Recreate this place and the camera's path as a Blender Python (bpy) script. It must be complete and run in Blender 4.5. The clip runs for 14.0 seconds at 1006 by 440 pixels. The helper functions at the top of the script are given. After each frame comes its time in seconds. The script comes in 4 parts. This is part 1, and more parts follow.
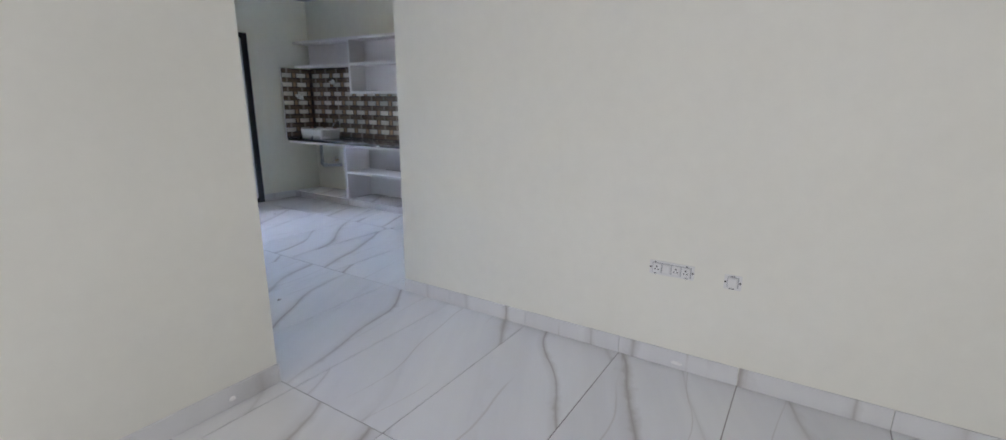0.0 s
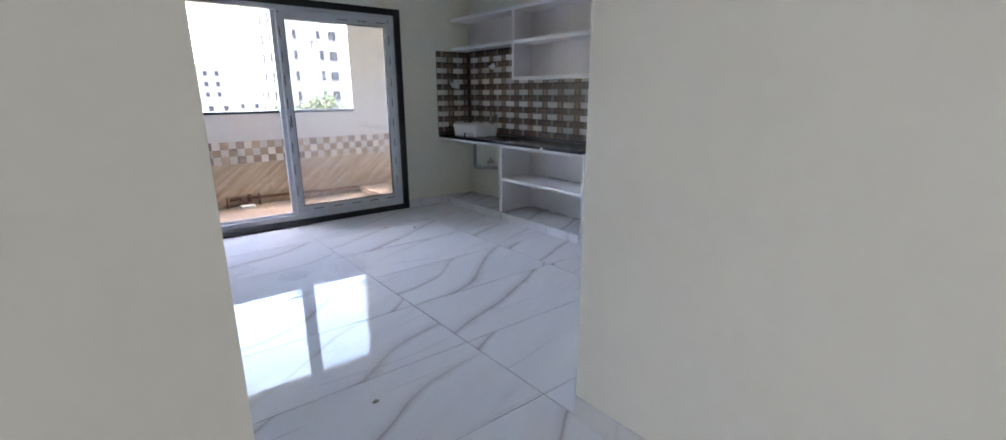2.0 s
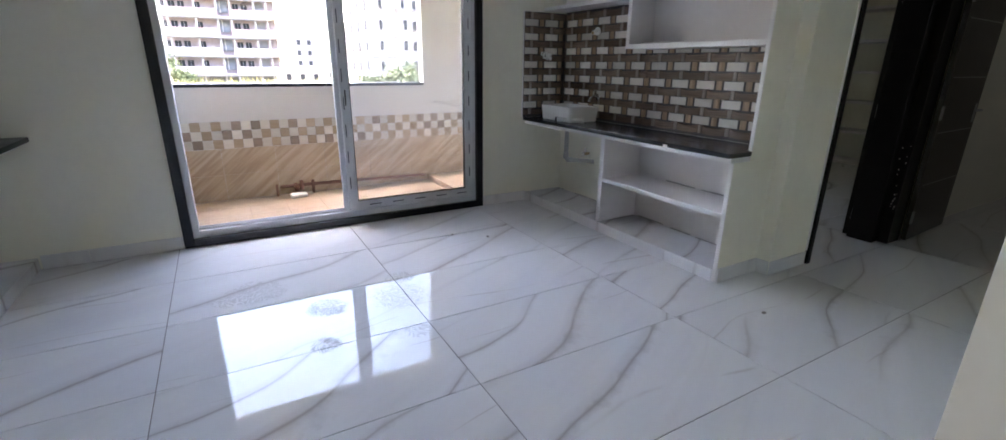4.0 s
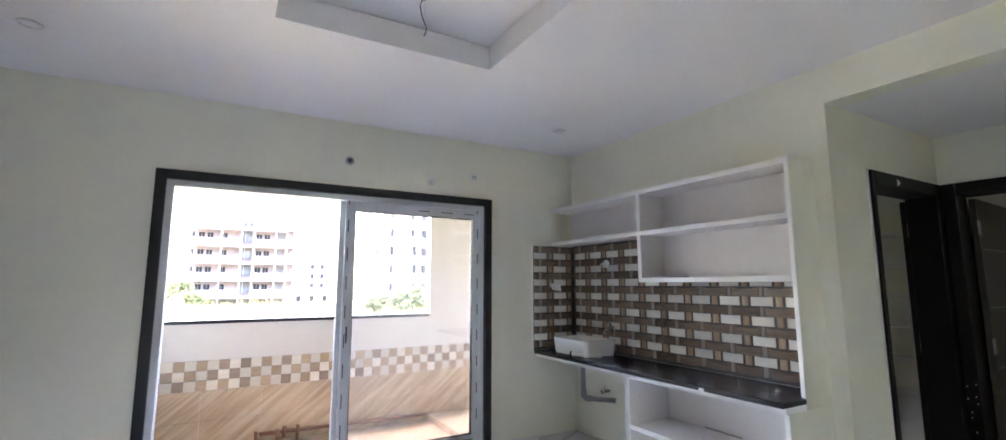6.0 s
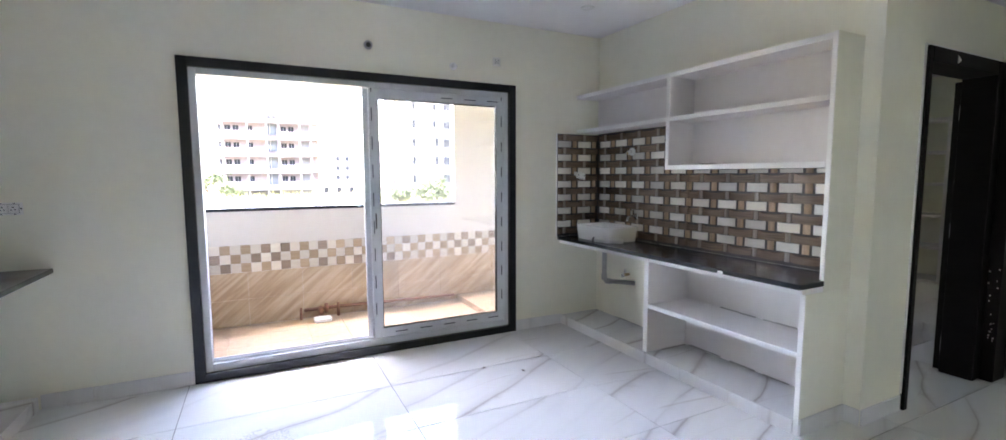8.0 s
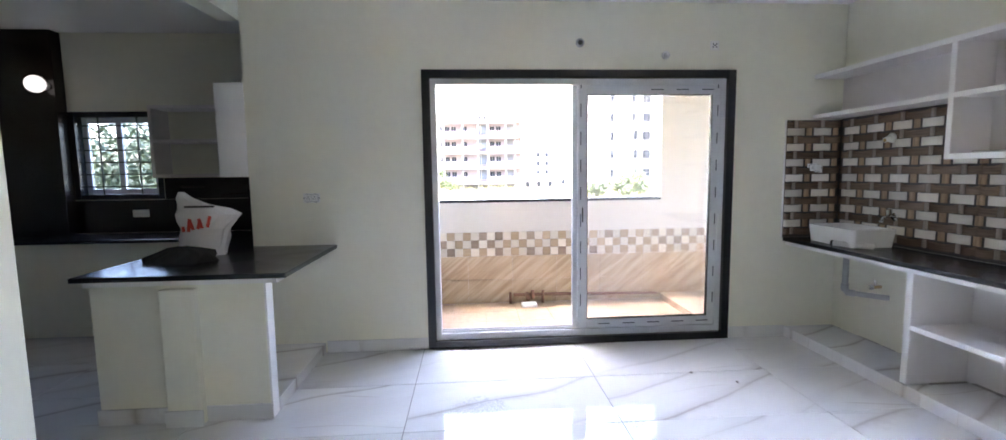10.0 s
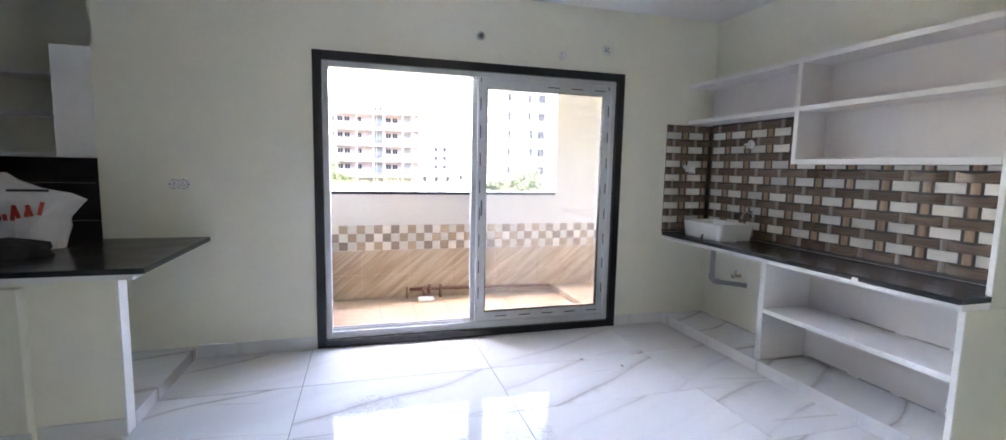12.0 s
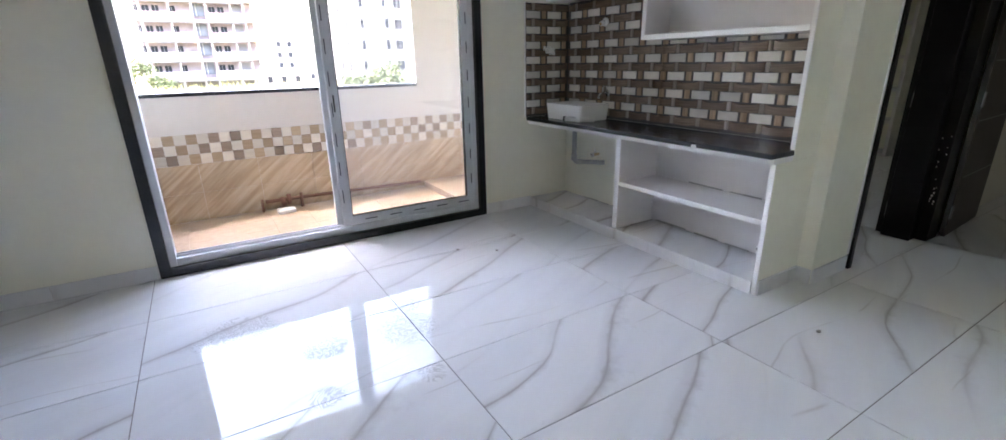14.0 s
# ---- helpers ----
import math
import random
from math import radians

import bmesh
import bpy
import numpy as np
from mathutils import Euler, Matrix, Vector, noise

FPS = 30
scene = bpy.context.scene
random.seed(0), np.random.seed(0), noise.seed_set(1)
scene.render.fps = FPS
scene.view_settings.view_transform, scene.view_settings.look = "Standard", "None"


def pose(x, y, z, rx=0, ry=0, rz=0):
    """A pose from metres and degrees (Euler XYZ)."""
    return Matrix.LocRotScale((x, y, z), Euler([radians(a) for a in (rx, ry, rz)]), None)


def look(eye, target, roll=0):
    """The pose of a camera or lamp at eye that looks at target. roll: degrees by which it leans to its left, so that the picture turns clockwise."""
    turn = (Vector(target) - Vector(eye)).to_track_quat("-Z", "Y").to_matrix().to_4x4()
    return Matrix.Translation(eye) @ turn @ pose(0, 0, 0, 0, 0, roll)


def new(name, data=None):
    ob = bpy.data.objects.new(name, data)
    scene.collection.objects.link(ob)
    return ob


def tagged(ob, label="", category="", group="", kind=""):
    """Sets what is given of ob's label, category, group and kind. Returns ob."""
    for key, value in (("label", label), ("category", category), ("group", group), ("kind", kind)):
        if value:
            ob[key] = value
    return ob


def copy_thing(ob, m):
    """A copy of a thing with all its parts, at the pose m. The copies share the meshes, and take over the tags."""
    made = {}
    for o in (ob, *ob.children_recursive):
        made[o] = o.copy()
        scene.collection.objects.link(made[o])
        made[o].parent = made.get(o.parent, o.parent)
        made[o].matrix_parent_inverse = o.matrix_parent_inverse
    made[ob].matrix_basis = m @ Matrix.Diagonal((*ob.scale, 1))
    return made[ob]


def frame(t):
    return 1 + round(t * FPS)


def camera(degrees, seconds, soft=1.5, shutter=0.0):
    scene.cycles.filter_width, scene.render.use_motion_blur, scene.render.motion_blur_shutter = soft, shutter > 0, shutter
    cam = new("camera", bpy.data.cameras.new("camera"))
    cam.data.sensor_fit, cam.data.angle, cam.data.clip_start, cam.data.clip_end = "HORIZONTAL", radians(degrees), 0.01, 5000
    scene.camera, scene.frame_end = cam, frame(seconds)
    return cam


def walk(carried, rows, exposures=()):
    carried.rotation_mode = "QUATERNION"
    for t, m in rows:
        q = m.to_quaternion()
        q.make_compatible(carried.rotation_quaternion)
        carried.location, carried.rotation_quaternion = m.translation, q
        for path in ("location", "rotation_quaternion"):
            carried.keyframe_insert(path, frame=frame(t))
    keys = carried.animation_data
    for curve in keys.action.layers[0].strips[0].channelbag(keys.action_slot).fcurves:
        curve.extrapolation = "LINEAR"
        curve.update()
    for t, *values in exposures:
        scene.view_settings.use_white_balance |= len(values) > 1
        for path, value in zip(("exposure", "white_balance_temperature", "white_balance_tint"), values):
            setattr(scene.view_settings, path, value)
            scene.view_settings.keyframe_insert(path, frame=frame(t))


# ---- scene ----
cam = camera(92.4, 14.0)
EXPOSURES = [(t, e, k, 18) for t, e, k in ((0, 5.27, 6300), (0.8, 5.3, 6300), (1.6, 5.22, 6350), (2.7, 4.9, 6450), (4.8, 5.33, 6850), (6, 5.72, 6800), (9, 5.88, 6800), (12, 5.82, 6800), (13.5, 5.62, 6800), (14, 5.55, 6850))]
SKY, SUN, LOBBY, BED1, BED2 = 0.13, 0.5, 1.5, 0.035, 0.06
SUN_UP, SUN_TURN = 75, -76    # degrees above the horizon, and clockwise from +y
PATH = [
    (0, (-0.705, -0.709, 1.356), (0.933, 0.334, 0.875), 0.4),
    (0.5, (-0.393, -0.454, 1.358), (1.018, 0.879, 0.875), 0.2),
    (1, (-0.169, -0.127, 1.349), (1.102, 1.338, 0.862), 2.2),
    (1.5, (0.074, 0.189, 1.338), (1.378, 1.628, 0.86), -0.3),
    (2, (0.377, 0.49, 1.307), (1.588, 1.998, 0.795), -0.2),
    (2.5, (0.582, 0.703, 1.32), (1.635, 2.304, 0.747), 2.4),
    (2.7, (0.66, 0.817, 1.324), (1.679, 2.437, 0.743), 3.0),
    (4.8, (0.945, 1.707, 1.299), (1.878, 3.363, 0.677), -0.1),
    (5, (0.956, 1.731, 1.303), (1.899, 3.399, 0.73), -0.1),
    (5.5, (0.948, 1.775, 1.362), (1.963, 3.489, 1.182), 0.4),
    (6, (0.981, 1.752, 1.415), (1.958, 3.477, 1.678), -0.0),
    (6.5, (1.001, 1.745, 1.427), (1.927, 3.487, 1.757), 0.1),
    (7, (0.985, 1.761, 1.411), (1.936, 3.52, 1.477), 0.1),
    (7.5, (0.99, 1.759, 1.387), (1.954, 3.507, 1.252), 0.1),
    (8, (0.969, 1.758, 1.392), (1.868, 3.535, 1.207), -0.2),
    (8.5, (0.936, 1.751, 1.399), (1.684, 3.595, 1.193), -0.6),
    (9, (0.935, 1.733, 1.391), (1.448, 3.656, 1.191), -1.0),
    (9.2, (0.929, 1.738, 1.388), (1.336, 3.686, 1.192), -1.2),
    (11.3, (0.825, 1.785, 1.399), (0.848, 3.774, 1.196), 0.1),
    (11.5, (0.824, 1.794, 1.397), (0.979, 3.777, 1.194), 0.3),
    (12, (0.877, 1.788, 1.368), (1.429, 3.698, 1.15), 1.2),
    (12.5, (0.915, 1.791, 1.374), (1.808, 3.562, 1.112), 1.1),
    (13, (0.936, 1.79, 1.368), (2.006, 3.457, 1.093), 0.8),
    (13.5, (0.93, 1.809, 1.35), (2.081, 3.415, 1.041), 0.2),
    (14, (0.947, 1.863, 1.317), (1.934, 3.484, 0.686), -1.1),
]
walk(cam, [(t, look(eye, target, roll)) for t, eye, target, roll in PATH], EXPOSURES)

# ---- world, sun, large lights ----
world = bpy.data.worlds.new("sky")
scene.world = world
world.use_nodes = True
wn = world.node_tree.nodes
sky = wn.new("ShaderNodeTexSky")
sky.sky_type = "NISHITA"
sky.sun_disc = False
sky.sun_elevation = radians(SUN_UP)
sky.sun_rotation = radians(SUN_TURN)
sky.dust_density = 4.0
sky.air_density = 1.2
sky.ozone_density = 1.0
wn["Background"].inputs[1].default_value = SKY
world.node_tree.links.new(sky.outputs[0], wn["Background"].inputs[0])

sun = new("sun", bpy.data.lights.new("sun", "SUN"))
sun.data.energy = SUN
sun.data.angle = radians(20)
sun.data.color = (1.0, 0.96, 0.9)
sun.matrix_world = look((math.sin(radians(SUN_TURN)) * math.cos(radians(SUN_UP)) * 50, math.cos(radians(SUN_TURN)) * math.cos(radians(SUN_UP)) * 50, math.sin(radians(SUN_UP)) * 50), (0, 0, 0))


def added_daylight(eye, target, w, h, power):
    """An area lamp added for daylight from a source out of view."""
    lamp = new("added_daylight_lamp", bpy.data.lights.new("added_daylight_lamp", "AREA"))
    lamp.data.shape = "RECTANGLE"
    lamp.data.size, lamp.data.size_y = w, h
    lamp.data.energy = power
    lamp.data.color = (0.95, 0.98, 1.0)
    lamp.matrix_world = look(eye, target)


# Only the last lamp has an opening behind it; the other walls are solid.
added_daylight((-3.55, -0.1, 1.5), (1.7, 0.25, 1.15), 2.0, 1.4, LOBBY)
added_daylight((7.2, 0.32, 1.55), (7.2, 3, 1.0), 1.2, 1.2, BED2)
added_daylight((4.80, 6.45, 1.7), (4.80, 4, 1.3), 0.38, 0.48, BED1)


# ---- materials ----
def mat(name, color, rough=0.5, metal=0.0):
    m = bpy.data.materials.new(name)
    m.use_nodes = True
    b = m.node_tree.nodes["Principled BSDF"]
    b.inputs["Base Color"].default_value = (*color, 1)
    b.inputs["Roughness"].default_value = rough
    b.inputs["Metallic"].default_value = metal
    return m


def nd(m, kind, **inputs):
    n = m.node_tree.nodes.new(kind)
    for k, v in inputs.items():
        n.inputs[k.replace("_", " ")].default_value = v
    return n


def ln(m, a, b):
    m.node_tree.links.new(a, b)


def bsdf(m):
    return m.node_tree.nodes["Principled BSDF"]


def math_node(m, op, a, b=None, clamp=False):
    n = m.node_tree.nodes.new("ShaderNodeMath")
    n.operation = op
    n.use_clamp = clamp
    for i, v in enumerate((a, b)):
        if v is None:
            continue
        if isinstance(v, (int, float)):
            n.inputs[i].default_value = v
        else:
            ln(m, v, n.inputs[i])
    return n.outputs[0]


def ramp(m, fac, stops):
    r = m.node_tree.nodes.new("ShaderNodeValToRGB")
    els = r.color_ramp.elements
    while len(els) < len(stops):
        els.new(0.5)
    for e, (p, c) in zip(els, stops):
        e.position = p
        e.color = (*c, 1) if len(c) == 3 else c
    ln(m, fac, r.inputs[0])
    return r.outputs[0]


def mixc(m, fac, a, b):
    n = m.node_tree.nodes.new("ShaderNodeMix")
    n.data_type = "RGBA"
    for sock, v in ((n.inputs[0], fac), (n.inputs[6], a), (n.inputs[7], b)):
        if isinstance(v, (int, float)):
            sock.default_value = v
        elif isinstance(v, tuple):
            sock.default_value = (*v, 1)
        else:
            ln(m, v, sock)
    return n.outputs[2]


def noise_node(m, vec, scale, detail=3.0, rough=0.5, distortion=0.0):
    n = nd(m, "ShaderNodeTexNoise", Scale=scale, Detail=detail, Roughness=rough, Distortion=distortion)
    if vec is not None:
        ln(m, vec, n.inputs["Vector"])
    return n.outputs["Fac"]


def coords(m, kind="Object"):
    return m.node_tree.nodes.new("ShaderNodeTexCoord").outputs[kind]


def world_pos(m):
    return m.node_tree.nodes.new("ShaderNodeNewGeometry").outputs["Position"]


def bump(m, height, strength=0.1, dist=0.01):
    n = nd(m, "ShaderNodeBump", Strength=strength, Distance=dist)
    ln(m, height, n.inputs["Height"])
    ln(m, n.outputs[0], bsdf(m).inputs["Normal"])


def paint(name, color, var=0.05, rough=0.6, relief=0.05):
    """Roller-painted plaster: slow colour drift, faint smudges and a fine stipple."""
    m = mat(name, color, rough)
    p = world_pos(m)
    big = noise_node(m, p, 0.9, 3)
    small = noise_node(m, p, 14, 4, 0.6)
    f = math_node(m, "ADD", math_node(m, "MULTIPLY", big, 0.7), math_node(m, "MULTIPLY", small, 0.3))
    lo = tuple(c * (1 - var) for c in color)
    hi = tuple(min(c * (1 + var), 0.9) for c in color)
    ln(m, ramp(m, f, [(0.3, lo), (0.7, hi)]), bsdf(m).inputs["Base Color"])
    bump(m, noise_node(m, p, 220, 3, 0.6), relief, 0.002)
    return m


WALL = paint("wall_paint", (0.83, 0.815, 0.70))
LOBBY_WALL = paint("lobby_wall_paint", (0.83, 0.82, 0.74), 0.04)
WHITE = paint("white_paint", (0.84, 0.83, 0.815), 0.05)
SHELF_WHITE = paint("shelf_paint", (0.78, 0.745, 0.735), 0.06, 0.55)
CEIL = paint("ceiling_paint", (0.84, 0.825, 0.835), 0.03)
PARAPET = paint("parapet_paint", (0.60, 0.565, 0.53), 0.05)


def marble(name, cover=0.42):
    """Polished white vitrified tile with long grey-brown veins and a dusty film."""
    m = mat(name, (0.8, 0.8, 0.8), 0.05)
    o = coords(m)
    info = m.node_tree.nodes.new("ShaderNodeObjectInfo")
    off = nd(m, "ShaderNodeVectorMath")
    off.operation = "MULTIPLY_ADD"
    comb = m.node_tree.nodes.new("ShaderNodeCombineXYZ")
    for i, k in enumerate((37.0, 91.0, 13.0)):
        ln(m, math_node(m, "MULTIPLY", info.outputs["Random"], k), comb.inputs[i])
    mapping = m.node_tree.nodes.new("ShaderNodeMapping")
    turned = m.node_tree.nodes.new("ShaderNodeMapping")
    turned.inputs["Rotation"].default_value = (0, 0, radians(-25))
    ln(m, o, turned.inputs["Vector"])
    mapping.inputs["Scale"].default_value = (0.22, 2.1, 1.0)
    ln(m, turned.outputs[0], mapping.inputs["Vector"])
    add = m.node_tree.nodes.new("ShaderNodeVectorMath")
    add.operation = "ADD"
    ln(m, mapping.outputs[0], add.inputs[0])
    ln(m, comb.outputs[0], add.inputs[1])
    v = add.outputs[0]
    sep = m.node_tree.nodes.new("ShaderNodeSeparateXYZ")
    ln(m, turned.outputs[0], sep.inputs[0])
    seed = math_node(m, "MULTIPLY", info.outputs["Random"], 57.0)

    def noise_1d(w, scale, detail=1.0, rough=0.4):
        n = nd(m, "ShaderNodeTexNoise", Scale=scale, Detail=detail, Roughness=rough)
        n.noise_dimensions = "1D"
        ln(m, w, n.inputs["W"])
        return n.outputs["Fac"]

    def family(tilt, sway, freq, shift):
        """Signed distance, in metres, to the nearest of a set of long parallel veins at uneven spacing."""
        along = math_node(m, "ADD", sep.outputs[0], math_node(m, "ADD", seed, shift))
        bend = math_node(m, "MULTIPLY", noise_1d(along, 0.9, 1.0, 0.4), sway)
        wob = math_node(m, "MULTIPLY", noise_node(m, o, 5.0, 5, 0.6), 0.016)
        q = math_node(m, "ADD", math_node(m, "ADD", sep.outputs[1], math_node(m, "MULTIPLY", sep.outputs[0], tilt)), math_node(m, "ADD", bend, wob))
        q = math_node(m, "ADD", q, math_node(m, "ADD", seed, shift * 3.1))
        uneven = math_node(m, "MULTIPLY", noise_1d(q, 1.7, 1.0), 1.1)
        turns = math_node(m, "FRACT", math_node(m, "ADD", math_node(m, "MULTIPLY", q, freq), uneven))
        return math_node(m, "DIVIDE", math_node(m, "SUBTRACT", turns, 0.5), freq)

    n1 = family(0.0, 0.30, 2.6, 0.0)
    d1 = math_node(m, "ABSOLUTE", n1)
    swell = ramp(m, noise_node(m, o, 6.5, 4, 0.65), [(0.32, (0.25, 0.25, 0.25)), (0.68, (1, 1, 1))])
    d1 = math_node(m, "MULTIPLY", d1, math_node(m, "MULTIPLY", swell, 1.5))
    core = ramp(m, d1, [(0.0, (0.84, 0.84, 0.84)), (0.004, (0.64, 0.64, 0.64)), (0.012, (0.30, 0.30, 0.30)), (0.034, (0, 0, 0))])
    halo = ramp(m, n1, [(0.0, (0.34, 0.34, 0.34)), (0.06, (0, 0, 0))])
    one_side = ramp(m, math_node(m, "ADD", n1, 0.5), [(0.499, (0, 0, 0)), (0.501, (1, 1, 1))])
    halo = math_node(m, "MULTIPLY", halo, one_side)
    strength = ramp(m, noise_node(m, v, 1.5, 2), [(cover, (0.05, 0.05, 0.05)), (cover + 0.18, (1, 1, 1))])
    d2 = math_node(m, "ABSOLUTE", family(0.42, 0.36, 2.2, 7.0))
    vein2 = ramp(m, d2, [(0.0, (0.7, 0.7, 0.7)), (0.0025, (0.4, 0.4, 0.4)), (0.008, (0, 0, 0))])
    vein2 = math_node(m, "MULTIPLY", vein2, ramp(m, noise_node(m, v, 2.4, 2), [(0.47, (0, 0, 0)), (0.58, (1, 1, 1))]))
    f = math_node(m, "MULTIPLY", math_node(m, "MAXIMUM", core, halo), strength)
    cloud = noise_node(m, v, 1.6, 4, 0.6)
    base = ramp(m, cloud, [(0.3, (0.70, 0.70, 0.705)), (0.6, (0.765, 0.765, 0.76))])
    c = mixc(m, math_node(m, "MULTIPLY", f, 0.82), base, (0.29, 0.25, 0.225))
    c = mixc(m, math_node(m, "MULTIPLY", vein2, 0.7), c, (0.45, 0.40, 0.36))
    p = world_pos(m)
    dust = ramp(m, noise_node(m, p, 3.1, 5, 0.65), [(0.52, (0, 0, 0)), (0.75, (1, 1, 1))])
    c = mixc(m, math_node(m, "MULTIPLY", dust, 0.10), c, (0.62, 0.60, 0.56))
    # wiped, swirled patches of dried cement water in front of the sliding door
    mask = None
    for x, y, r in ((0.92, 4.46, 0.24), (0.80, 4.42, 0.14), (1.66, 4.02, 0.22), (1.26, 4.07, 0.15), (1.18, 3.68, 0.10), (1.62, 3.60, 0.10), (1.74, 4.26, 0.13)):
        dist = m.node_tree.nodes.new("ShaderNodeVectorMath")
        dist.operation = "DISTANCE"
        ln(m, p, dist.inputs[0])
        dist.inputs[1].default_value = (x, y, 0)
        one = math_node(m, "SUBTRACT", 1.0, math_node(m, "DIVIDE", dist.outputs["Value"], r), True)
        mask = one if mask is None else math_node(m, "MAXIMUM", mask, one)
    lines = math_node(m, "SINE", math_node(m, "MULTIPLY", noise_node(m, p, 6.0, 3, 0.55, 1.2), 95.0))
    swirl = ramp(m, lines, [(0.0, (0, 0, 0)), (0.25, (1, 1, 1))])
    edge = ramp(m, math_node(m, "ADD", mask, math_node(m, "MULTIPLY", noise_node(m, p, 11, 3, 0.6), 0.6)), [(0.52, (0, 0, 0)), (0.66, (1, 1, 1))])
    blot = math_node(m, "MULTIPLY", edge, swirl)
    c = mixc(m, math_node(m, "MULTIPLY", blot, 0.55), c, (0.36, 0.35, 0.335))
    ln(m, c, bsdf(m).inputs["Base Color"])
    specks = ramp(m, noise_node(m, p, 42, 2, 0.5), [(0.70, (0, 0, 0)), (0.76, (1, 1, 1))])
    rough = math_node(m, "ADD", math_node(m, "MULTIPLY", blot, 0.55), math_node(m, "MULTIPLY", dust, 0.05))
    rough = math_node(m, "ADD", rough, math_node(m, "MULTIPLY", specks, 0.06))
    ln(m, math_node(m, "ADD", rough, 0.022, True), bsdf(m).inputs["Roughness"])
    ln(m, math_node(m, "SUBTRACT", 0.25, math_node(m, "MULTIPLY", blot, 0.24)), bsdf(m).inputs["Specular IOR Level"])
    bump(m, noise_node(m, p, 2.2, 2), 0.03, 0.01)
    return m


MARBLE = marble("marble_tile")
PLINTH_MARBLE = marble("plinth_marble", 0.26)
GROUT = mat("grout", (0.26, 0.245, 0.23), 0.9)


def granite():
    m = mat("black_granite", (0.02, 0.02, 0.024), 0.12)
    p = world_pos(m)
    sp = ramp(m, noise_node(m, p, 180, 3, 0.7), [(0.5, (0.015, 0.016, 0.021)), (0.7, (0.026, 0.028, 0.036)), (0.8, (0.10, 0.10, 0.115))])
    ln(m, sp, bsdf(m).inputs["Base Color"])
    ln(m, ramp(m, noise_node(m, p, 5, 4), [(0.35, (0.17, 0.17, 0.17)), (0.7, (0.27, 0.27, 0.27))]), bsdf(m).inputs["Roughness"])
    return m


GRANITE = granite()


def wood_grain(name, c1, c2, rough, axis_scale, spread=1.0):
    m = mat(name, c1, rough)
    mp = m.node_tree.nodes.new("ShaderNodeMapping")
    mp.inputs["Scale"].default_value = axis_scale
    info = m.node_tree.nodes.new("ShaderNodeObjectInfo")
    comb = m.node_tree.nodes.new("ShaderNodeCombineXYZ")
    ln(m, math_node(m, "MULTIPLY", info.outputs["Random"], 40.0), comb.inputs[0])
    ln(m, math_node(m, "MULTIPLY", info.outputs["Random"], 23.0), comb.inputs[2])
    add = m.node_tree.nodes.new("ShaderNodeVectorMath")
    add.operation = "ADD"
    ln(m, coords(m), mp.inputs["Vector"])
    ln(m, mp.outputs[0], add.inputs[0])
    ln(m, comb.outputs[0], add.inputs[1])
    n = noise_node(m, add.outputs[0], 1.0, 5, 0.6, 0.4)
    c = ramp(m, n, [(0.5 - 0.2 * spread, c2), (0.5 + 0.2 * spread, c1)])
    tint = math_node(m, "ADD", 0.82, math_node(m, "MULTIPLY", info.outputs["Random"], 0.36))
    hsv = nd(m, "ShaderNodeHueSaturation")
    ln(m, tint, hsv.inputs["Value"])
    ln(m, c, hsv.inputs["Color"])
    ln(m, hsv.outputs[0], bsdf(m).inputs["Base Color"])
    return m


SLAT_BROWN = wood_grain("brown_glaze", (0.25, 0.18, 0.13), (0.115, 0.082, 0.06), 0.25, (7, 30, 150))
SLAT_CREAM = wood_grain("cream_glaze", (0.77, 0.735, 0.675), (0.66, 0.625, 0.565), 0.2, (8, 30, 20))
STRIP_COPPER = wood_grain("copper_brown_glaze", (0.52, 0.37, 0.25), (0.30, 0.205, 0.14), 0.12, (60, 30, 6))
STRIP_GREY = wood_grain("taupe_glaze", (0.42, 0.36, 0.31), (0.28, 0.235, 0.20), 0.15, (60, 30, 6))
WEAVE_BACK = mat("weave_backing", (0.04, 0.03, 0.026), 0.3)
DOOR_WOOD = wood_grain("dark_laminate", (0.008, 0.0065, 0.006), (0.005, 0.0045, 0.004), 0.4, (3, 3, 40))
bsdf(DOOR_WOOD).inputs["Specular IOR Level"].default_value = 0.2
LEAF_WOOD = wood_grain("dark_grey_brown_laminate", (0.05, 0.04, 0.034), (0.03, 0.024, 0.02), 0.35, (40, 40, 4))
KITCHEN_DARK = wood_grain("dark_brown_laminate", (0.022, 0.014, 0.011), (0.012, 0.008, 0.007), 0.25, (2, 2, 30))
UPVC = paint("upvc", (0.62, 0.64, 0.68), 0.10, 0.35, 0.02)
GASKET = mat("black_rubber", (0.02, 0.02, 0.02), 0.6)
PLASTIC = mat("white_plastic", (0.78, 0.78, 0.76), 0.35)
DARK_SLOT = mat("dark_slot", (0.03, 0.03, 0.03), 0.6)
STEEL = mat("galvanised_steel", (0.45, 0.46, 0.47), 0.4, 1.0)
CHROME = mat("chrome", (0.75, 0.75, 0.76), 0.12, 1.0)
BRASS = mat("dull_brass", (0.50, 0.38, 0.2), 0.35, 1.0)
PVC_GREY = mat("grey_pvc", (0.36, 0.37, 0.38), 0.4)
CERAMIC = mat("white_ceramic", (0.83, 0.83, 0.82), 0.08)
TAPE = mat("film_print", (0.05, 0.06, 0.09), 0.5)
RUST = paint("rust_brown_pipe", (0.24, 0.12, 0.08), 0.35, 0.7)
CREAM_TILE = wood_grain("cream_mosaic", (0.64, 0.59, 0.51), (0.57, 0.51, 0.43), 0.25, (5, 5, 20))
BEIGE_TILE = wood_grain("beige_mosaic", (0.43, 0.33, 0.23), (0.36, 0.265, 0.17), 0.25, (5, 5, 60))
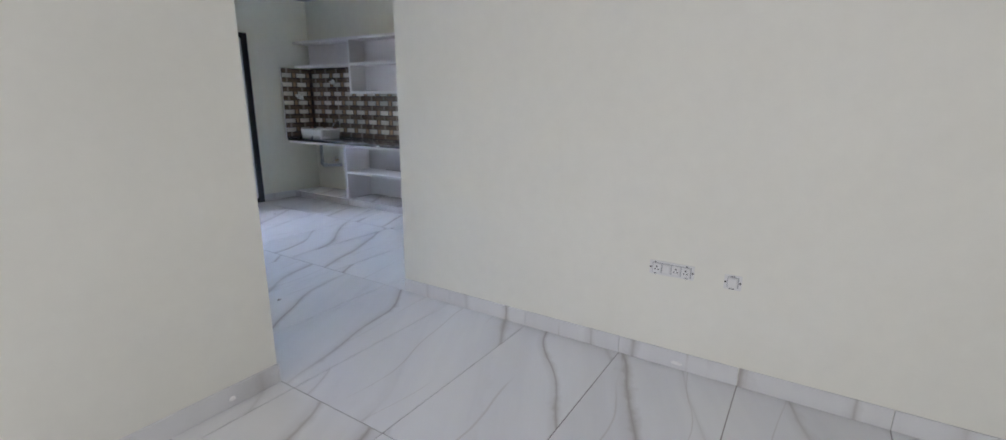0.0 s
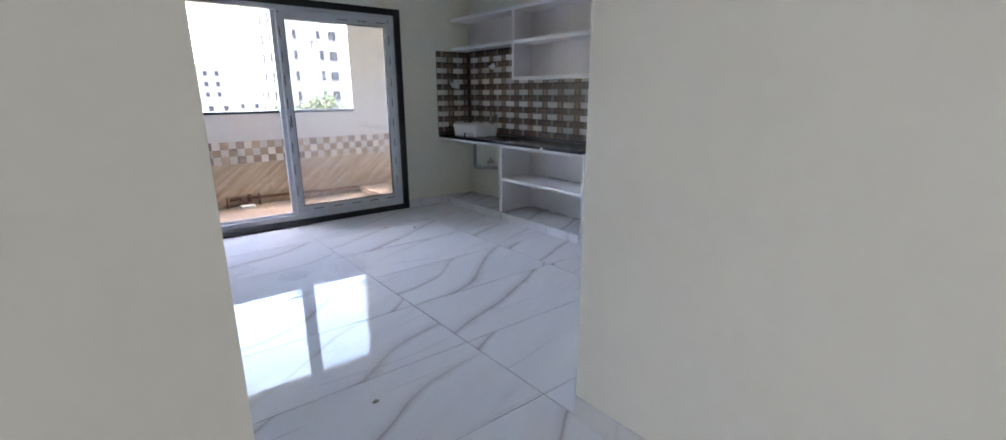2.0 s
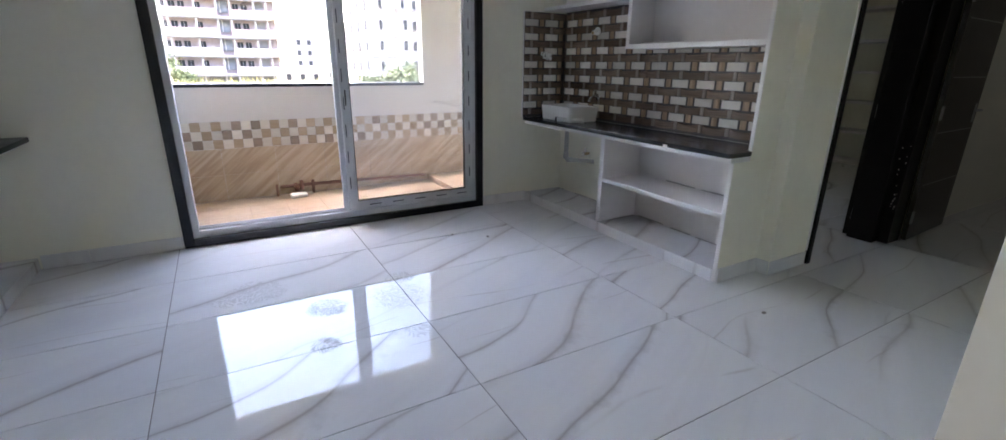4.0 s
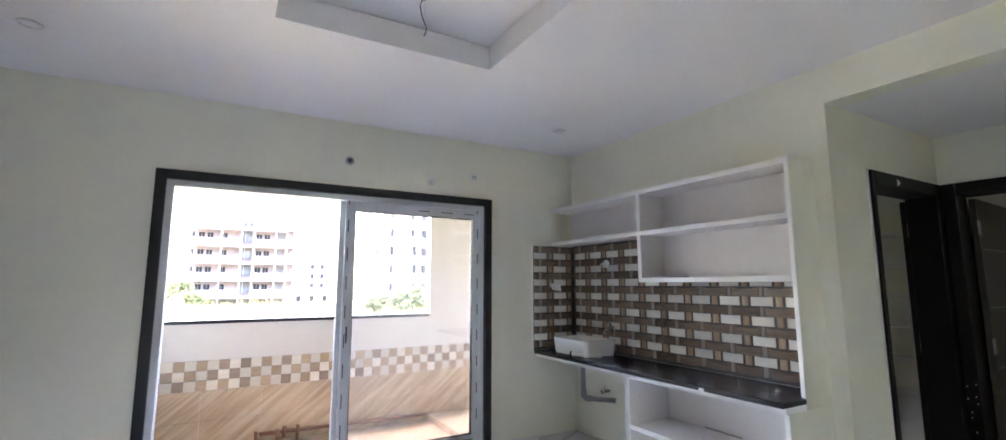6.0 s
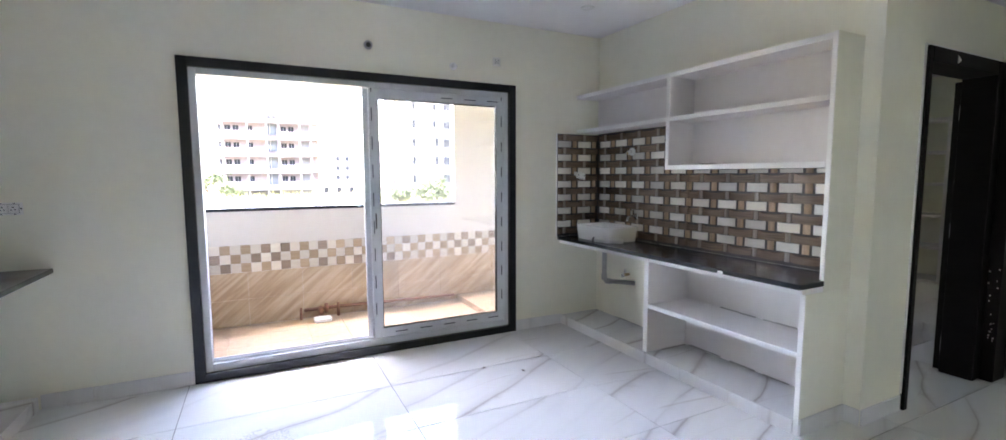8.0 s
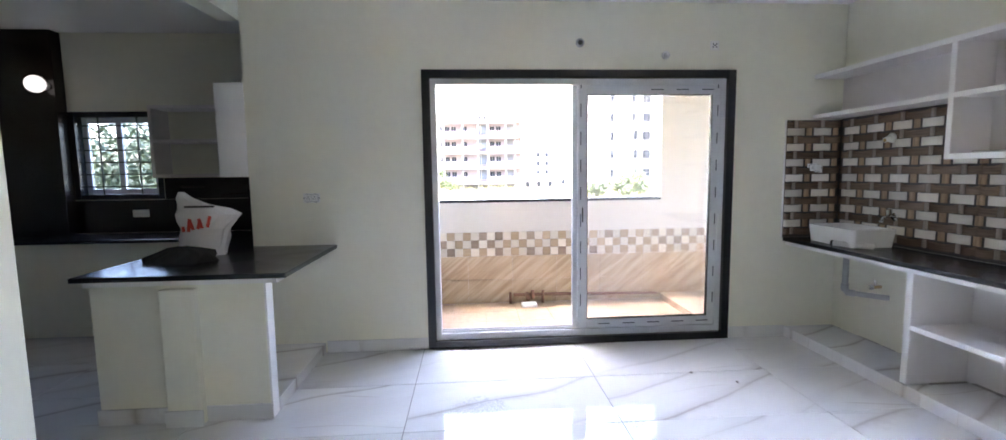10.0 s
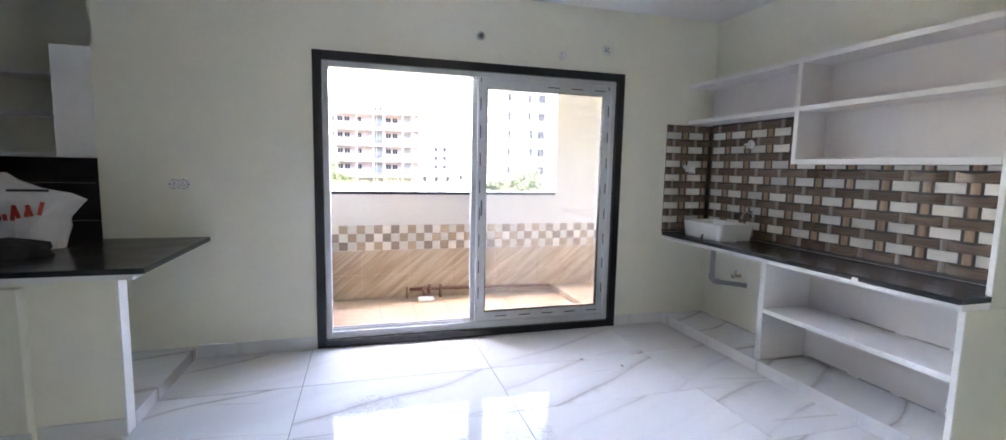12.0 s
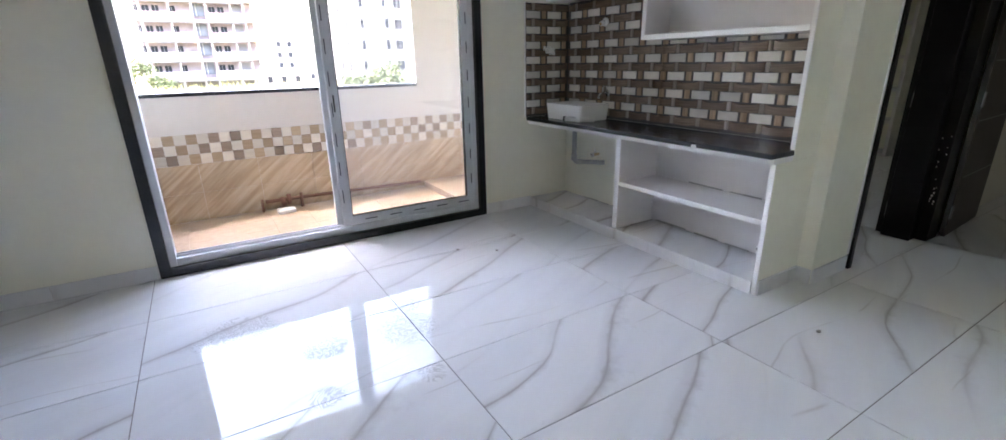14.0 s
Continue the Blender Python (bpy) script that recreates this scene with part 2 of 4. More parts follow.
GREY_TILE = wood_grain("taupe_mosaic", (0.32, 0.245, 0.19), (0.23, 0.175, 0.135), 0.25, (5, 5, 60))
CEMENT = paint("grey_cement", (0.36, 0.34, 0.32), 0.2, 0.9, 0.3)


def diagonal_tile():
    """Tan ceramic tile printed with slanting wood streaks."""
    m = mat("tan_streaked_tile", (0.56, 0.38, 0.21), 0.3)
    mp = m.node_tree.nodes.new("ShaderNodeMapping")
    turned = m.node_tree.nodes.new("ShaderNodeMapping")
    turned.inputs["Rotation"].default_value = (0, radians(40), 0)
    ln(m, world_pos(m), turned.inputs["Vector"])
    mp.inputs["Scale"].default_value = (2.2, 3, 26)
    ln(m, turned.outputs[0], mp.inputs["Vector"])
    n = noise_node(m, mp.outputs[0], 1.0, 4, 0.55, 0.3)
    ln(m, ramp(m, n, [(0.34, (0.36, 0.255, 0.16)), (0.5, (0.455, 0.345, 0.225)), (0.66, (0.52, 0.415, 0.295))]), bsdf(m).inputs["Base Color"])
    return m


DIAG = diagonal_tile()


def balcony_tile():
    m = mat("terracotta_tan_tile", (0.5, 0.3, 0.18), 0.4)
    p = world_pos(m)
    f = math_node(m, "ADD", math_node(m, "MULTIPLY", noise_node(m, p, 2.5, 4), 0.6), math_node(m, "MULTIPLY", noise_node(m, p, 22, 4, 0.6), 0.4))
    ln(m, ramp(m, f, [(0.35, (0.35, 0.26, 0.185)), (0.5, (0.42, 0.32, 0.235)), (0.65, (0.48, 0.38, 0.295))]), bsdf(m).inputs["Base Color"])
    return m


BALCONY_TILE = balcony_tile()


def dusty_glass():
    """Clear pane with a thin film of building dust."""
    m = bpy.data.materials.new("dusty_glass")
    m.use_nodes = True
    nt = m.node_tree
    nt.nodes.remove(nt.nodes["Principled BSDF"])
    tr = nt.nodes.new("ShaderNodeBsdfTransparent")
    gl = nt.nodes.new("ShaderNodeBsdfGlossy")
    gl.inputs["Roughness"].default_value = 0.02
    df = nt.nodes.new("ShaderNodeBsdfTranslucent")
    df.inputs["Color"].default_value = (0.86, 0.82, 0.77, 1)
    fr = nt.nodes.new("ShaderNodeFresnel")
    fr.inputs[0].default_value = 1.45
    a = nt.nodes.new("ShaderNodeMixShader")
    b = nt.nodes.new("ShaderNodeMixShader")
    p = world_pos(m)
    f = ramp(m, noise_node(m, p, 3.0, 4, 0.6), [(0.3, (0.005, 0.005, 0.005)), (0.7, (0.013, 0.013, 0.013))])
    ln(m, f, a.inputs[0])
    ln(m, tr.outputs[0], a.inputs[1])
    ln(m, df.outputs[0], a.inputs[2])
    ln(m, fr.outputs[0], b.inputs[0])
    ln(m, a.outputs[0], b.inputs[1])
    ln(m, gl.outputs[0], b.inputs[2])
    ln(m, b.outputs[0], nt.nodes["Material Output"].inputs[0])
    return m


GLASS = dusty_glass()


# ---- mesh helpers ----
def box(bm, x0, x1, y0, y1, z0, z1, bevel=0.0):
    vs = bmesh.ops.create_cube(bm, size=1.0)["verts"]
    m = Matrix.Translation(((x0 + x1) / 2, (y0 + y1) / 2, (z0 + z1) / 2)) @ Matrix.Diagonal((abs(x1 - x0), abs(y1 - y0), abs(z1 - z0), 1))
    bmesh.ops.transform(bm, matrix=m, verts=vs)
    if bevel:
        es = list({e for v in vs for e in v.link_edges})
        bmesh.ops.bevel(bm, geom=es, offset=bevel, segments=2, profile=0.5, affect="EDGES")


def boxes(*dims, bevel=0.0):
    bm = bmesh.new()
    for d in dims:
        box(bm, *d, bevel=bevel)
    return bm


def tube(bm, pts, r, seg=12):
    """A round pipe along a line of points, with closed ends."""
    pts = [Vector(p) for p in pts]
    rings = []
    for i, p in enumerate(pts):
        d = (pts[min(i + 1, len(pts) - 1)] - pts[max(i - 1, 0)]).normalized()
        up = Vector((0, 0, 1)) if abs(d.z) < 0.9 else Vector((1, 0, 0))
        a = d.cross(up).normalized()
        b = d.cross(a).normalized()
        rings.append([bm.verts.new(p + r * (math.cos(2 * math.pi * k / seg) * a + math.sin(2 * math.pi * k / seg) * b)) for k in range(seg)])
    for r0, r1 in zip(rings, rings[1:]):
        for k in range(seg):
            bm.faces.new((r0[k], r0[(k + 1) % seg], r1[(k + 1) % seg], r1[k]))
    bm.faces.new(rings[0][::-1])
    bm.faces.new(rings[-1])


def tubes(pts, r, seg=12):
    bm = bmesh.new()
    tube(bm, pts, r, seg)
    return bm


def lathe(profile, centre, axis="z", seg=24):
    """A turned body: profile of (radius, height) along the axis from the centre."""
    bm = bmesh.new()
    rings = []
    for r, h in profile:
        ring = []
        for k in range(seg):
            a = 2 * math.pi * k / seg
            q = {"z": (r * math.cos(a), r * math.sin(a), h), "y": (r * math.cos(a), h, r * math.sin(a)), "x": (h, r * math.cos(a), r * math.sin(a))}[axis]
            ring.append(bm.verts.new(Vector(centre) + Vector(q)))
        rings.append(ring)
    for r0, r1 in zip(rings, rings[1:]):
        for k in range(seg):
            bm.faces.new((r0[k], r0[(k + 1) % seg], r1[(k + 1) % seg], r1[k]))
    bm.faces.new(rings[0][::-1])
    bm.faces.new(rings[-1])
    return bm


def finish(bm, name, material, smooth=False):
    bmesh.ops.recalc_face_normals(bm, faces=bm.faces)
    me = bpy.data.meshes.new(name)
    bm.to_mesh(me)
    bm.free()
    me.materials.append(material)
    if smooth:
        for p in me.polygons:
            p.use_smooth = True
    return me


def part(name, bm, material, parent=None, label="", smooth=False):
    ob = new(name, finish(bm, name, material, smooth))
    if parent is not None:
        ob.parent = parent
        ob.matrix_parent_inverse = parent.matrix_world.inverted() if parent.type == "EMPTY" else Matrix()
    if label:
        tagged(ob, label)
    return ob


def thing(name, label, category, at=(0, 0, 0), group=""):
    ob = new(name)
    ob.empty_display_size = 0.1
    ob.location = at
    ob.matrix_world = Matrix.Translation(at)
    return tagged(ob, label, category, group)


def structure(name, bm, material, label=""):
    return tagged(part(name, bm, material), label, "", "", "structure")


# ---- plan ----
DW = 5.49      # inner face of the balcony wall
BW = 3.88      # inner face of the sink-niche wall
CH = 2.66      # false ceiling
RW = 1.70      # lobby wall with the sockets
KX = -0.76     # plane of the kitchen opening
KY = 6.62      # kitchen back wall
PY = 3.15      # passage wall with the bedroom doors
PX = 5.30
FX0, FX1, FZ = 0.535, 2.975, 2.155   # granite surround of the sliding door

# ---- walls ----
structure("wall_north", boxes(
    (KX, FX0 + 0.06, DW, DW + 0.15, 0, 2.95), (FX1 - 0.06, 4.03, DW, DW + 0.15, 0, 2.95),
    (FX0 + 0.06, FX1 - 0.06, DW, DW + 0.15, FZ - 0.06, 2.95)), WALL, "cream painted plaster wall around the balcony door")
structure("wall_east", boxes((BW, BW + 0.15, PY, DW, 0, 2.95)), WALL, "cream painted plaster wall behind the sink niche")
structure("wall_passage", boxes(
    (BW + 0.15, 4.32, PY, PY + 0.15, 0, 2.95), (4.32, 5.20, PY, PY + 0.15, 2.05, 2.95),
    (5.20, PX, PY, PY + 0.15, 0, 2.95)), WALL, "cream painted wall with a bedroom doorway")
structure("wall_passage_end", boxes(
    (PX, PX + 0.15, 3.07, PY + 0.15, 0, 2.95), (PX, PX + 0.15, 2.20, 3.07, 2.05, 2.95),
    (PX, PX + 0.15, 0.3, 2.20, 0, 2.95)), WALL, "cream painted wall with a second bedroom doorway")
structure("wall_passage_south", boxes((RW + 0.14, PX, 1.52, 1.66, 0, 2.95)), WALL, "plain cream painted wall")
structure("wall_lobby_east", boxes((RW, RW + 0.14, -3.0, 1.66, 0, 2.95)), LOBBY_WALL, "off-white painted wall with sockets low down")
structure("wall_lobby_north", boxes((-3.6, 0.492, 1.36, 1.45, 0, 2.95)), LOBBY_WALL, "off-white painted wall beside the opening")
structure("wall_lobby_south", boxes((-3.6, RW + 0.14, -3.14, -3.0, 0, 2.95)), LOBBY_WALL, "plain off-white wall")
structure("wall_lobby_west", boxes((-3.74, -3.6, -3.14, KY + 0.14, 0, 2.95)), LOBBY_WALL, "plain off-white wall")
structure("wall_kitchen_opening", boxes((KX - 0.15, KX, 1.45, 3.59, 0, 2.95), (KX - 0.15, KX, 3.59, DW, 2.50, 2.95)), WALL, "cream wall and beam at the kitchen opening")
structure("wall_kitchen_east", boxes((KX, KX + 0.15, DW + 0.15, KY + 0.14, 0, 2.95)), WALL, "plain cream wall")
structure("wall_kitchen_north", boxes(
    (-3.6, -2.86, KY, KY + 0.14, 0, 2.95), (-2.05, KX, KY, KY + 0.14, 0, 2.95),
    (-2.86, -2.05, KY, KY + 0.14, 0, 1.17), (-2.86, -2.05, KY, KY + 0.14, 2.0, 2.95)), WALL, "dim cream kitchen wall with a window")
structure("wall_bedroom_north", boxes(
    (4.03, 4.60, 6.5, 6.64, 0, 2.95), (5.0, 9.1, 6.5, 6.64, 0, 2.95), (4.60, 5.0, 6.5, 6.64, 0, 1.45), (4.60, 5.0, 6.5, 6.64, 1.95, 2.95),
    (BW, 4.03, DW + 0.15, 6.64, 0, 2.95)), WALL, "cream bedroom wall with an unseen window opening")
structure("wall_bedroom_east", boxes((9.0, 9.14, 0.16, 6.5, 0, 2.95)), WALL, "plain cream wall")
structure("wall_bedroom_south", boxes((PX, 9.14, 0.16, 0.30, 0, 2.95)), WALL, "plain cream wall")
structure("wall_bedroom_divider", boxes((PX + 0.15, 9.0, PY, PY + 0.15, 0, 2.95)), WALL, "plain cream wall")

# ---- ceilings ----
TX0, TX1, TY0, TY1 = 1.095, 2.235, 2.78, 4.13
structure("ceiling", boxes(
    (KX, TX0, 1.36, DW, CH, CH + 0.14), (TX1, BW, 1.36, DW, CH, CH + 0.14),
    (TX0, TX1, 1.36, TY0, CH, CH + 0.14), (TX0, TX1, TY1, DW, CH, CH + 0.14),
    (TX0 - 0.02, TX1 + 0.02, TY0 - 0.02, TY1 + 0.02, CH + 0.145, CH + 0.17),
    (TX0 - 0.11, TX0 - 0.10, TY0 - 0.1, TY1 + 0.035, CH - 0.006, CH + 0.01)), CEIL, "white gypsum false ceiling with a recessed tray")
structure("ceiling_passage", boxes((BW + 0.15, PX, 1.66, PY, 2.444, 2.60)), CEIL, "lower white passage ceiling")
structure("beam", boxes((BW, BW + 0.15, 1.66, PY, 2.44, 2.95)), WALL, "cream plastered beam over the passage")
structure("ceiling_lobby", boxes((-3.6, RW, -3.0, 1.36, CH, CH + 0.14), (-3.6, KX - 0.15, 1.45, KY, 2.72, 2.86)), CEIL, "plain white ceiling")
structure("ceiling_bedrooms", boxes((4.03, PX, PY + 0.15, 6.5, CH, CH + 0.14), (PX, 9.0, PY + 0.15, 6.5, CH, CH + 0.14), (PX + 0.15, 9.0, 0.30, PY, CH, CH + 0.14)), CEIL, "plain white ceiling")
# Slab out of view, added to close the top and shade the balcony.
structure("unseen_roof_slab", boxes((-3.9, 9.3, -3.3, 6.85, 2.96, 3.1)), CEMENT, "unseen grey concrete slab shading the rooms and balcony")

# ---- sliding balcony door ----
door = tagged(thing("door_1", "grey-white sliding balcony door, one half open, in a black granite surround", "sliding door", (1.75, DW, 0)), kind="structure")


def bar_frame(x0, x1, z0, z1, w, y0, y1, wb=None, bevel=0.003):
    wb = w if wb is None else wb
    return boxes((x0, x0 + w, y0, y1, z0, z1), (x1 - w, x1, y0, y1, z0, z1), (x0 + w, x1 - w, y0, y1, z1 - w, z1), (x0 + w, x1 - w, y0, y1, z0, z0 + wb), bevel=bevel)


part("granite_surround", bar_frame(FX0, FX1, 0.001, FZ, 0.062, DW - 0.022, DW + 0.16, 0.058), GRANITE, door, "polished black granite surround")
UX0, UX1, UZ0, UZ1 = FX0 + 0.062, FX1 - 0.062, 0.059, FZ - 0.062
outer = part("outer_frame", bar_frame(UX0, UX1, UZ0, UZ1, 0.042, DW + 0.012, DW + 0.125, 0.052), UPVC, door, "grey-white plastic outer frame with scuffed film")
part("track", boxes((UX0 + 0.042, UX1 - 0.042, DW + 0.04, DW + 0.048, UZ0 + 0.052, UZ0 + 0.068), (UX0 + 0.042, UX1 - 0.042, DW + 0.085, DW + 0.093, UZ0 + 0.052, UZ0 + 0.068)), UPVC, door)


def sash(x0, x1, y0, y1, w, label):
    s = part("sash", bar_frame(x0, x1, UZ0 + 0.055, UZ1 - 0.045, w, y0, y1), UPVC, door, label)
    z0, z1 = UZ0 + 0.055 + w, UZ1 - 0.045 - w
    g = part("pane", boxes((x0 + w - 0.004, x1 - w + 0.004, (y0 + y1) / 2 - 0.003, (y0 + y1) / 2 + 0.003, z0 - 0.004, z1 + 0.004)), GLASS, s, "clear glass with a film of dust")
    g.visible_shadow = False
    part("gasket", bar_frame(x0 + w - 0.002, x1 - w + 0.002, z0 - 0.002, z1 + 0.002, 0.008, y0 + 0.006, y1 - 0.006, bevel=0), GASKET, s)
    return s


sash(1.735, UX1 - 0.03, DW + 0.022, DW + 0.062, 0.072, "sliding sash with printed protective film")
sash(1.70, UX1 - 0.022, DW + 0.072, DW + 0.112, 0.055, "second sash parked behind the first")
# broken lines of print on the protective film
for k in range(9):
    z = 0.30 + k * 0.215
    part("film_print", boxes((UX1 - 0.036 - 0.028, UX1 - 0.036 - 0.020, DW + 0.0195, DW + 0.0215, z, z + 0.085)), TAPE, door)
    part("film_print", boxes((1.752, 1.759, DW + 0.0195, DW + 0.0215, z, z + 0.10)), TAPE, door)
for k in range(5):
    x = 1.90 + k * 0.205
    part("film_print", boxes((x, x + 0.10, DW + 0.0195, DW + 0.0215, UZ0 + 0.085, UZ0 + 0.093)), TAPE, door)
    if k > 1:
        part("film_print", boxes((x, x + 0.10, DW + 0.0195, DW + 0.0215, UZ1 - 0.085, UZ1 - 0.078)), TAPE, door)
part("latch", boxes((1.765, 1.775, DW + 0.014, DW + 0.022, 0.98, 1.10), bevel=0.002), GASKET, door, "small black latch")

# ---- balcony ----
PF = 6.57
structure("balcony_slab", boxes((0.26, 3.88, DW + 0.15, PF + 0.14, -0.25, 0.05)), CEMENT, "concrete balcony slab")
structure("balcony_wall_side", boxes((2.83, 3.74, PF, PF + 0.12, 0.05, 2.95)), PARAPET, "cream plastered full-height wall beside the balcony opening")
structure("balcony_wall_east", boxes((3.74, 3.88, DW + 0.15, PF + 0.12, 0.05, 2.95)), PARAPET, "cream painted side wall of the balcony")
structure("balcony_wall_west", boxes((0.26, 0.40, DW + 0.15, PF + 0.14, 0.05, 2.95)), PARAPET, "cream painted side wall of the balcony")
structure("parapet", boxes((0.40, 2.83, PF, PF + 0.12, 0.05, 1.083)), PARAPET, "cream plastered balcony parapet")
structure("coping", boxes((0.40, 2.83, PF - 0.008, PF + 0.13, 1.083, 1.113), bevel=0.003), GRANITE, "thin black granite coping")
structure("balcony_beam", boxes((0.40, 2.83, PF, PF + 0.12, 2.40, 2.95)), PARAPET, "cream plastered beam over the balcony opening")
bt = tagged(thing("balcony_floor", "tan ceramic tiles on the balcony floor", "floor tiles", (1.6, 6.1, 0.05)), kind="structure")
for i in range(8):
    for j in range(3):
        x, y = 0.40 + i * 0.303, DW + 0.15 + j * 0.303
        part("tile", boxes((x + 0.001, min(x + 0.302, 2.83), y + 0.001, min(y + 0.302, PF), 0.05, 0.06)), BALCONY_TILE, bt)
wall_tiles = tagged(thing("balcony_wall_tiles", "tan slanted-streak tiles under a checkered mosaic band", "wall tiles", (1.6, PF, 0.06)), kind="structure")
for i in range(8):
    x = 0.40 + i * 0.45
    part("tile", boxes((x + 0.001, min(x + 0.449, 3.738), PF - 0.010, PF, 0.06, 0.298)), DIAG, wall_tiles)
    part("tile", boxes((x + 0.001, min(x + 0.449, 3.738), PF - 0.010, PF, 0.30, 0.540)), DIAG, wall_tiles)
Q = 0.0805
sq_mesh = {c: finish(boxes((-Q / 2 + 0.001, Q / 2 - 0.001, -0.005, 0.005, -Q / 2 + 0.001, Q / 2 - 0.001)), "mosaic_tile", m) for c, m in (("c", CREAM_TILE), ("b", BEIGE_TILE), ("g", GREY_TILE))}
rng = random.Random(4)
for i in range(41):
    for j in range(3):
        c = "c" if (i + j) % 2 == 0 else ("g" if rng.random() < 0.38 else "b")
        ob = new("mosaic_tile", sq_mesh[c])
        ob.parent = wall_tiles
        ob.matrix_parent_inverse = wall_tiles.matrix_world.inverted()
        ob.location = (0.40 + Q * (i + 0.5), PF - 0.006, 0.5825 + Q * j)
tagged(part("tiled_ledge", boxes((2.833, 3.738, DW + 0.152, PF - 0.011, 0.051, 0.115), bevel=0.004), BALCONY_TILE), "low tiled ledge on the balcony", "ledge")
tagged(part("kerb", boxes((0.47, 0.545, 5.75, PF - 0.012, 0.061, 0.15), bevel=0.006), CEMENT), "low grey cement kerb along the balcony side", "kerb")
drain = thing("drain_pipe", "rust-brown water pipe stub with a white cap on the balcony floor", "pipe", (1.5, 6.45, 0.06))
part("pipe", tubes([(1.30, 6.52, 0.145), (1.62, 6.52, 0.145), (2.79, 6.53, 0.12)], 0.016), RUST, drain, smooth=True)
part("riser", tubes([(1.27, 6.50, 0.061), (1.27, 6.50, 0.175)], 0.011), RUST, drain, smooth=True)
part("riser", tubes([(1.60, 6.50, 0.061), (1.60, 6.50, 0.19)], 0.014), RUST, drain, smooth=True)
part("tee", tubes([(1.44, 6.535, 0.150), (1.44, 6.42, 0.125)], 0.022), RUST, drain, smooth=True)
part("valve", tubes([(1.49, 6.47, 0.11), (1.49, 6.47, 0.20)], 0.018), RUST, drain, smooth=True)
part("cap", boxes((1.37, 1.52, 6.33, 6.43, 0.061, 0.10), bevel=0.012), WHITE, drain, "chipped white cement cap")

# ---- skirting ----
def skirting(label, x0, x1, y0, y1, h=0.092, joints=()):
    """Marble skirting tiles along a wall, cut where the floor joints meet it."""
    base = tagged(thing("baseboard", label, "skirting", ((x0 + x1) / 2, (y0 + y1) / 2, 0)), kind="structure")
    along_x = (x1 - x0) > (y1 - y0)
    lo, hi = (x0, x1) if along_x else (y0, y1)
    cuts = [lo, *[j for j in joints if lo + 0.03 < j < hi - 0.03], hi]
    for k, (a, b) in enumerate(zip(cuts, cuts[1:])):
        a, b, o = a + 0.0015, b - 0.0015, 0.001 * (k % 2)
        d = (a, b, y0 + o * 0, y1, 0.001, h - o) if along_x else (x0, x1, a, b, 0.001, h - o)
        part("skirting_tile", boxes(d, bevel=0.002), MARBLE, base)


JX = [1.70 + 1.2 * k for k in range(-5, 7)]
JY = [3.65 + 0.6 * k for k in range(-12, 6)]
SK = "white veined marble skirting tiles"
skirting(SK, RW - 0.011, RW, -3.0, 1.66, 0.098, JY)
skirting(SK, -3.6, 0.492, 1.349, 1.36, 0.10, JX)
skirting(SK, 0.492, 0.500, 1.349, 1.45, 0.10)
skirting(SK, -0.25, FX0, DW - 0.011, DW, 0.092, [0.0])
skirting(SK, FX1, 3.46, DW - 0.011, DW, 0.092)
skirting(SK, 3.475, BW, 3.229, 3.24, 0.092)
skirting(SK, BW - 0.011, BW, PY, 3.229, 0.092)
skirting(SK, BW, 4.29, PY - 0.011, PY, 0.092)
skirting(SK, RW, 5.3, 1.66, 1.671, 0.092, JX)
skirting(SK, KX, KX + 0.011, 1.45, 3.59, 0.092, JY)
skirting(SK, PX + 0.15, 9.0, 3.339, 3.35, 0.092, JX)
skirting(SK, 8.989, 9.0, 0.3, 3.339, 0.092, JY)

# ---- sink niche ----
shelves = thing("wall_shelf", "white plastered open wall shelves with a stepped lower edge", "shelf", (BW, 4.4, 1.44))
SF = 3.632
part("top_board", boxes((SF, BW, 3.262, DW, 2.085, 2.115), bevel=0.004), SHELF_WHITE, shelves)
part("middle_board", boxes((SF, BW, 3.262, DW, 1.775, 1.803), bevel=0.004), SHELF_WHITE, shelves)
part("bottom_board", boxes((SF, BW, 3.262, 4.358, 1.428, 1.458), bevel=0.004), SHELF_WHITE, shelves)
part("divider", boxes((SF - 0.001, BW, 4.358, 4.388, 1.428, 2.085), bevel=0.004), SHELF_WHITE, shelves)
part("end_panel", boxes((SF + 0.004, BW, 3.240, 3.262, 0.766, 2.122), bevel=0.003), WALL, shelves, "plastered end panel with a rough white edge")
part("edge_band", boxes((SF - 0.005, SF + 0.004, 3.239, 3.264, 0.828, 2.120), bevel=0.003), WHITE, shelves, "rough white cement edge")
for d in ((4.388, DW, 1.803, 2.085), (3.262, 4.358, 1.458, 1.775), (3.262, 4.358, 1.803, 2.085)):
    part("back_panel", boxes((BW - 0.006, BW, *d)), SHELF_WHITE, shelves)
for d in ((3.266, DW - 0.002, 2.084, 2.116), (3.266, 4.357, 1.774, 1.804), (4.389, DW - 0.002, 1.774, 1.804), (3.266, 4.357, 1.427, 1.459), (4.3575, 4.3885, 1.427, 2.0835)):
    part("edge_band", boxes((SF - 0.006, SF - 0.0015, *d), bevel=0.0015), WHITE, shelves, "brighter white painted front edge")
tagged(part("tile_offcut", boxes((3.70, 3.85, 4.12, 4.30, 1.459, 1.470), bevel=0.003), CEMENT), "thin grey tile offcut lying on the shelf", "tile offcut")
tagged(part("tile_offcut", boxes((3.70, 3.84, 4.15, 4.28, 1.804, 1.812), bevel=0.003), CEMENT), "thin grey tile offcut lying on the shelf", "tile offcut")

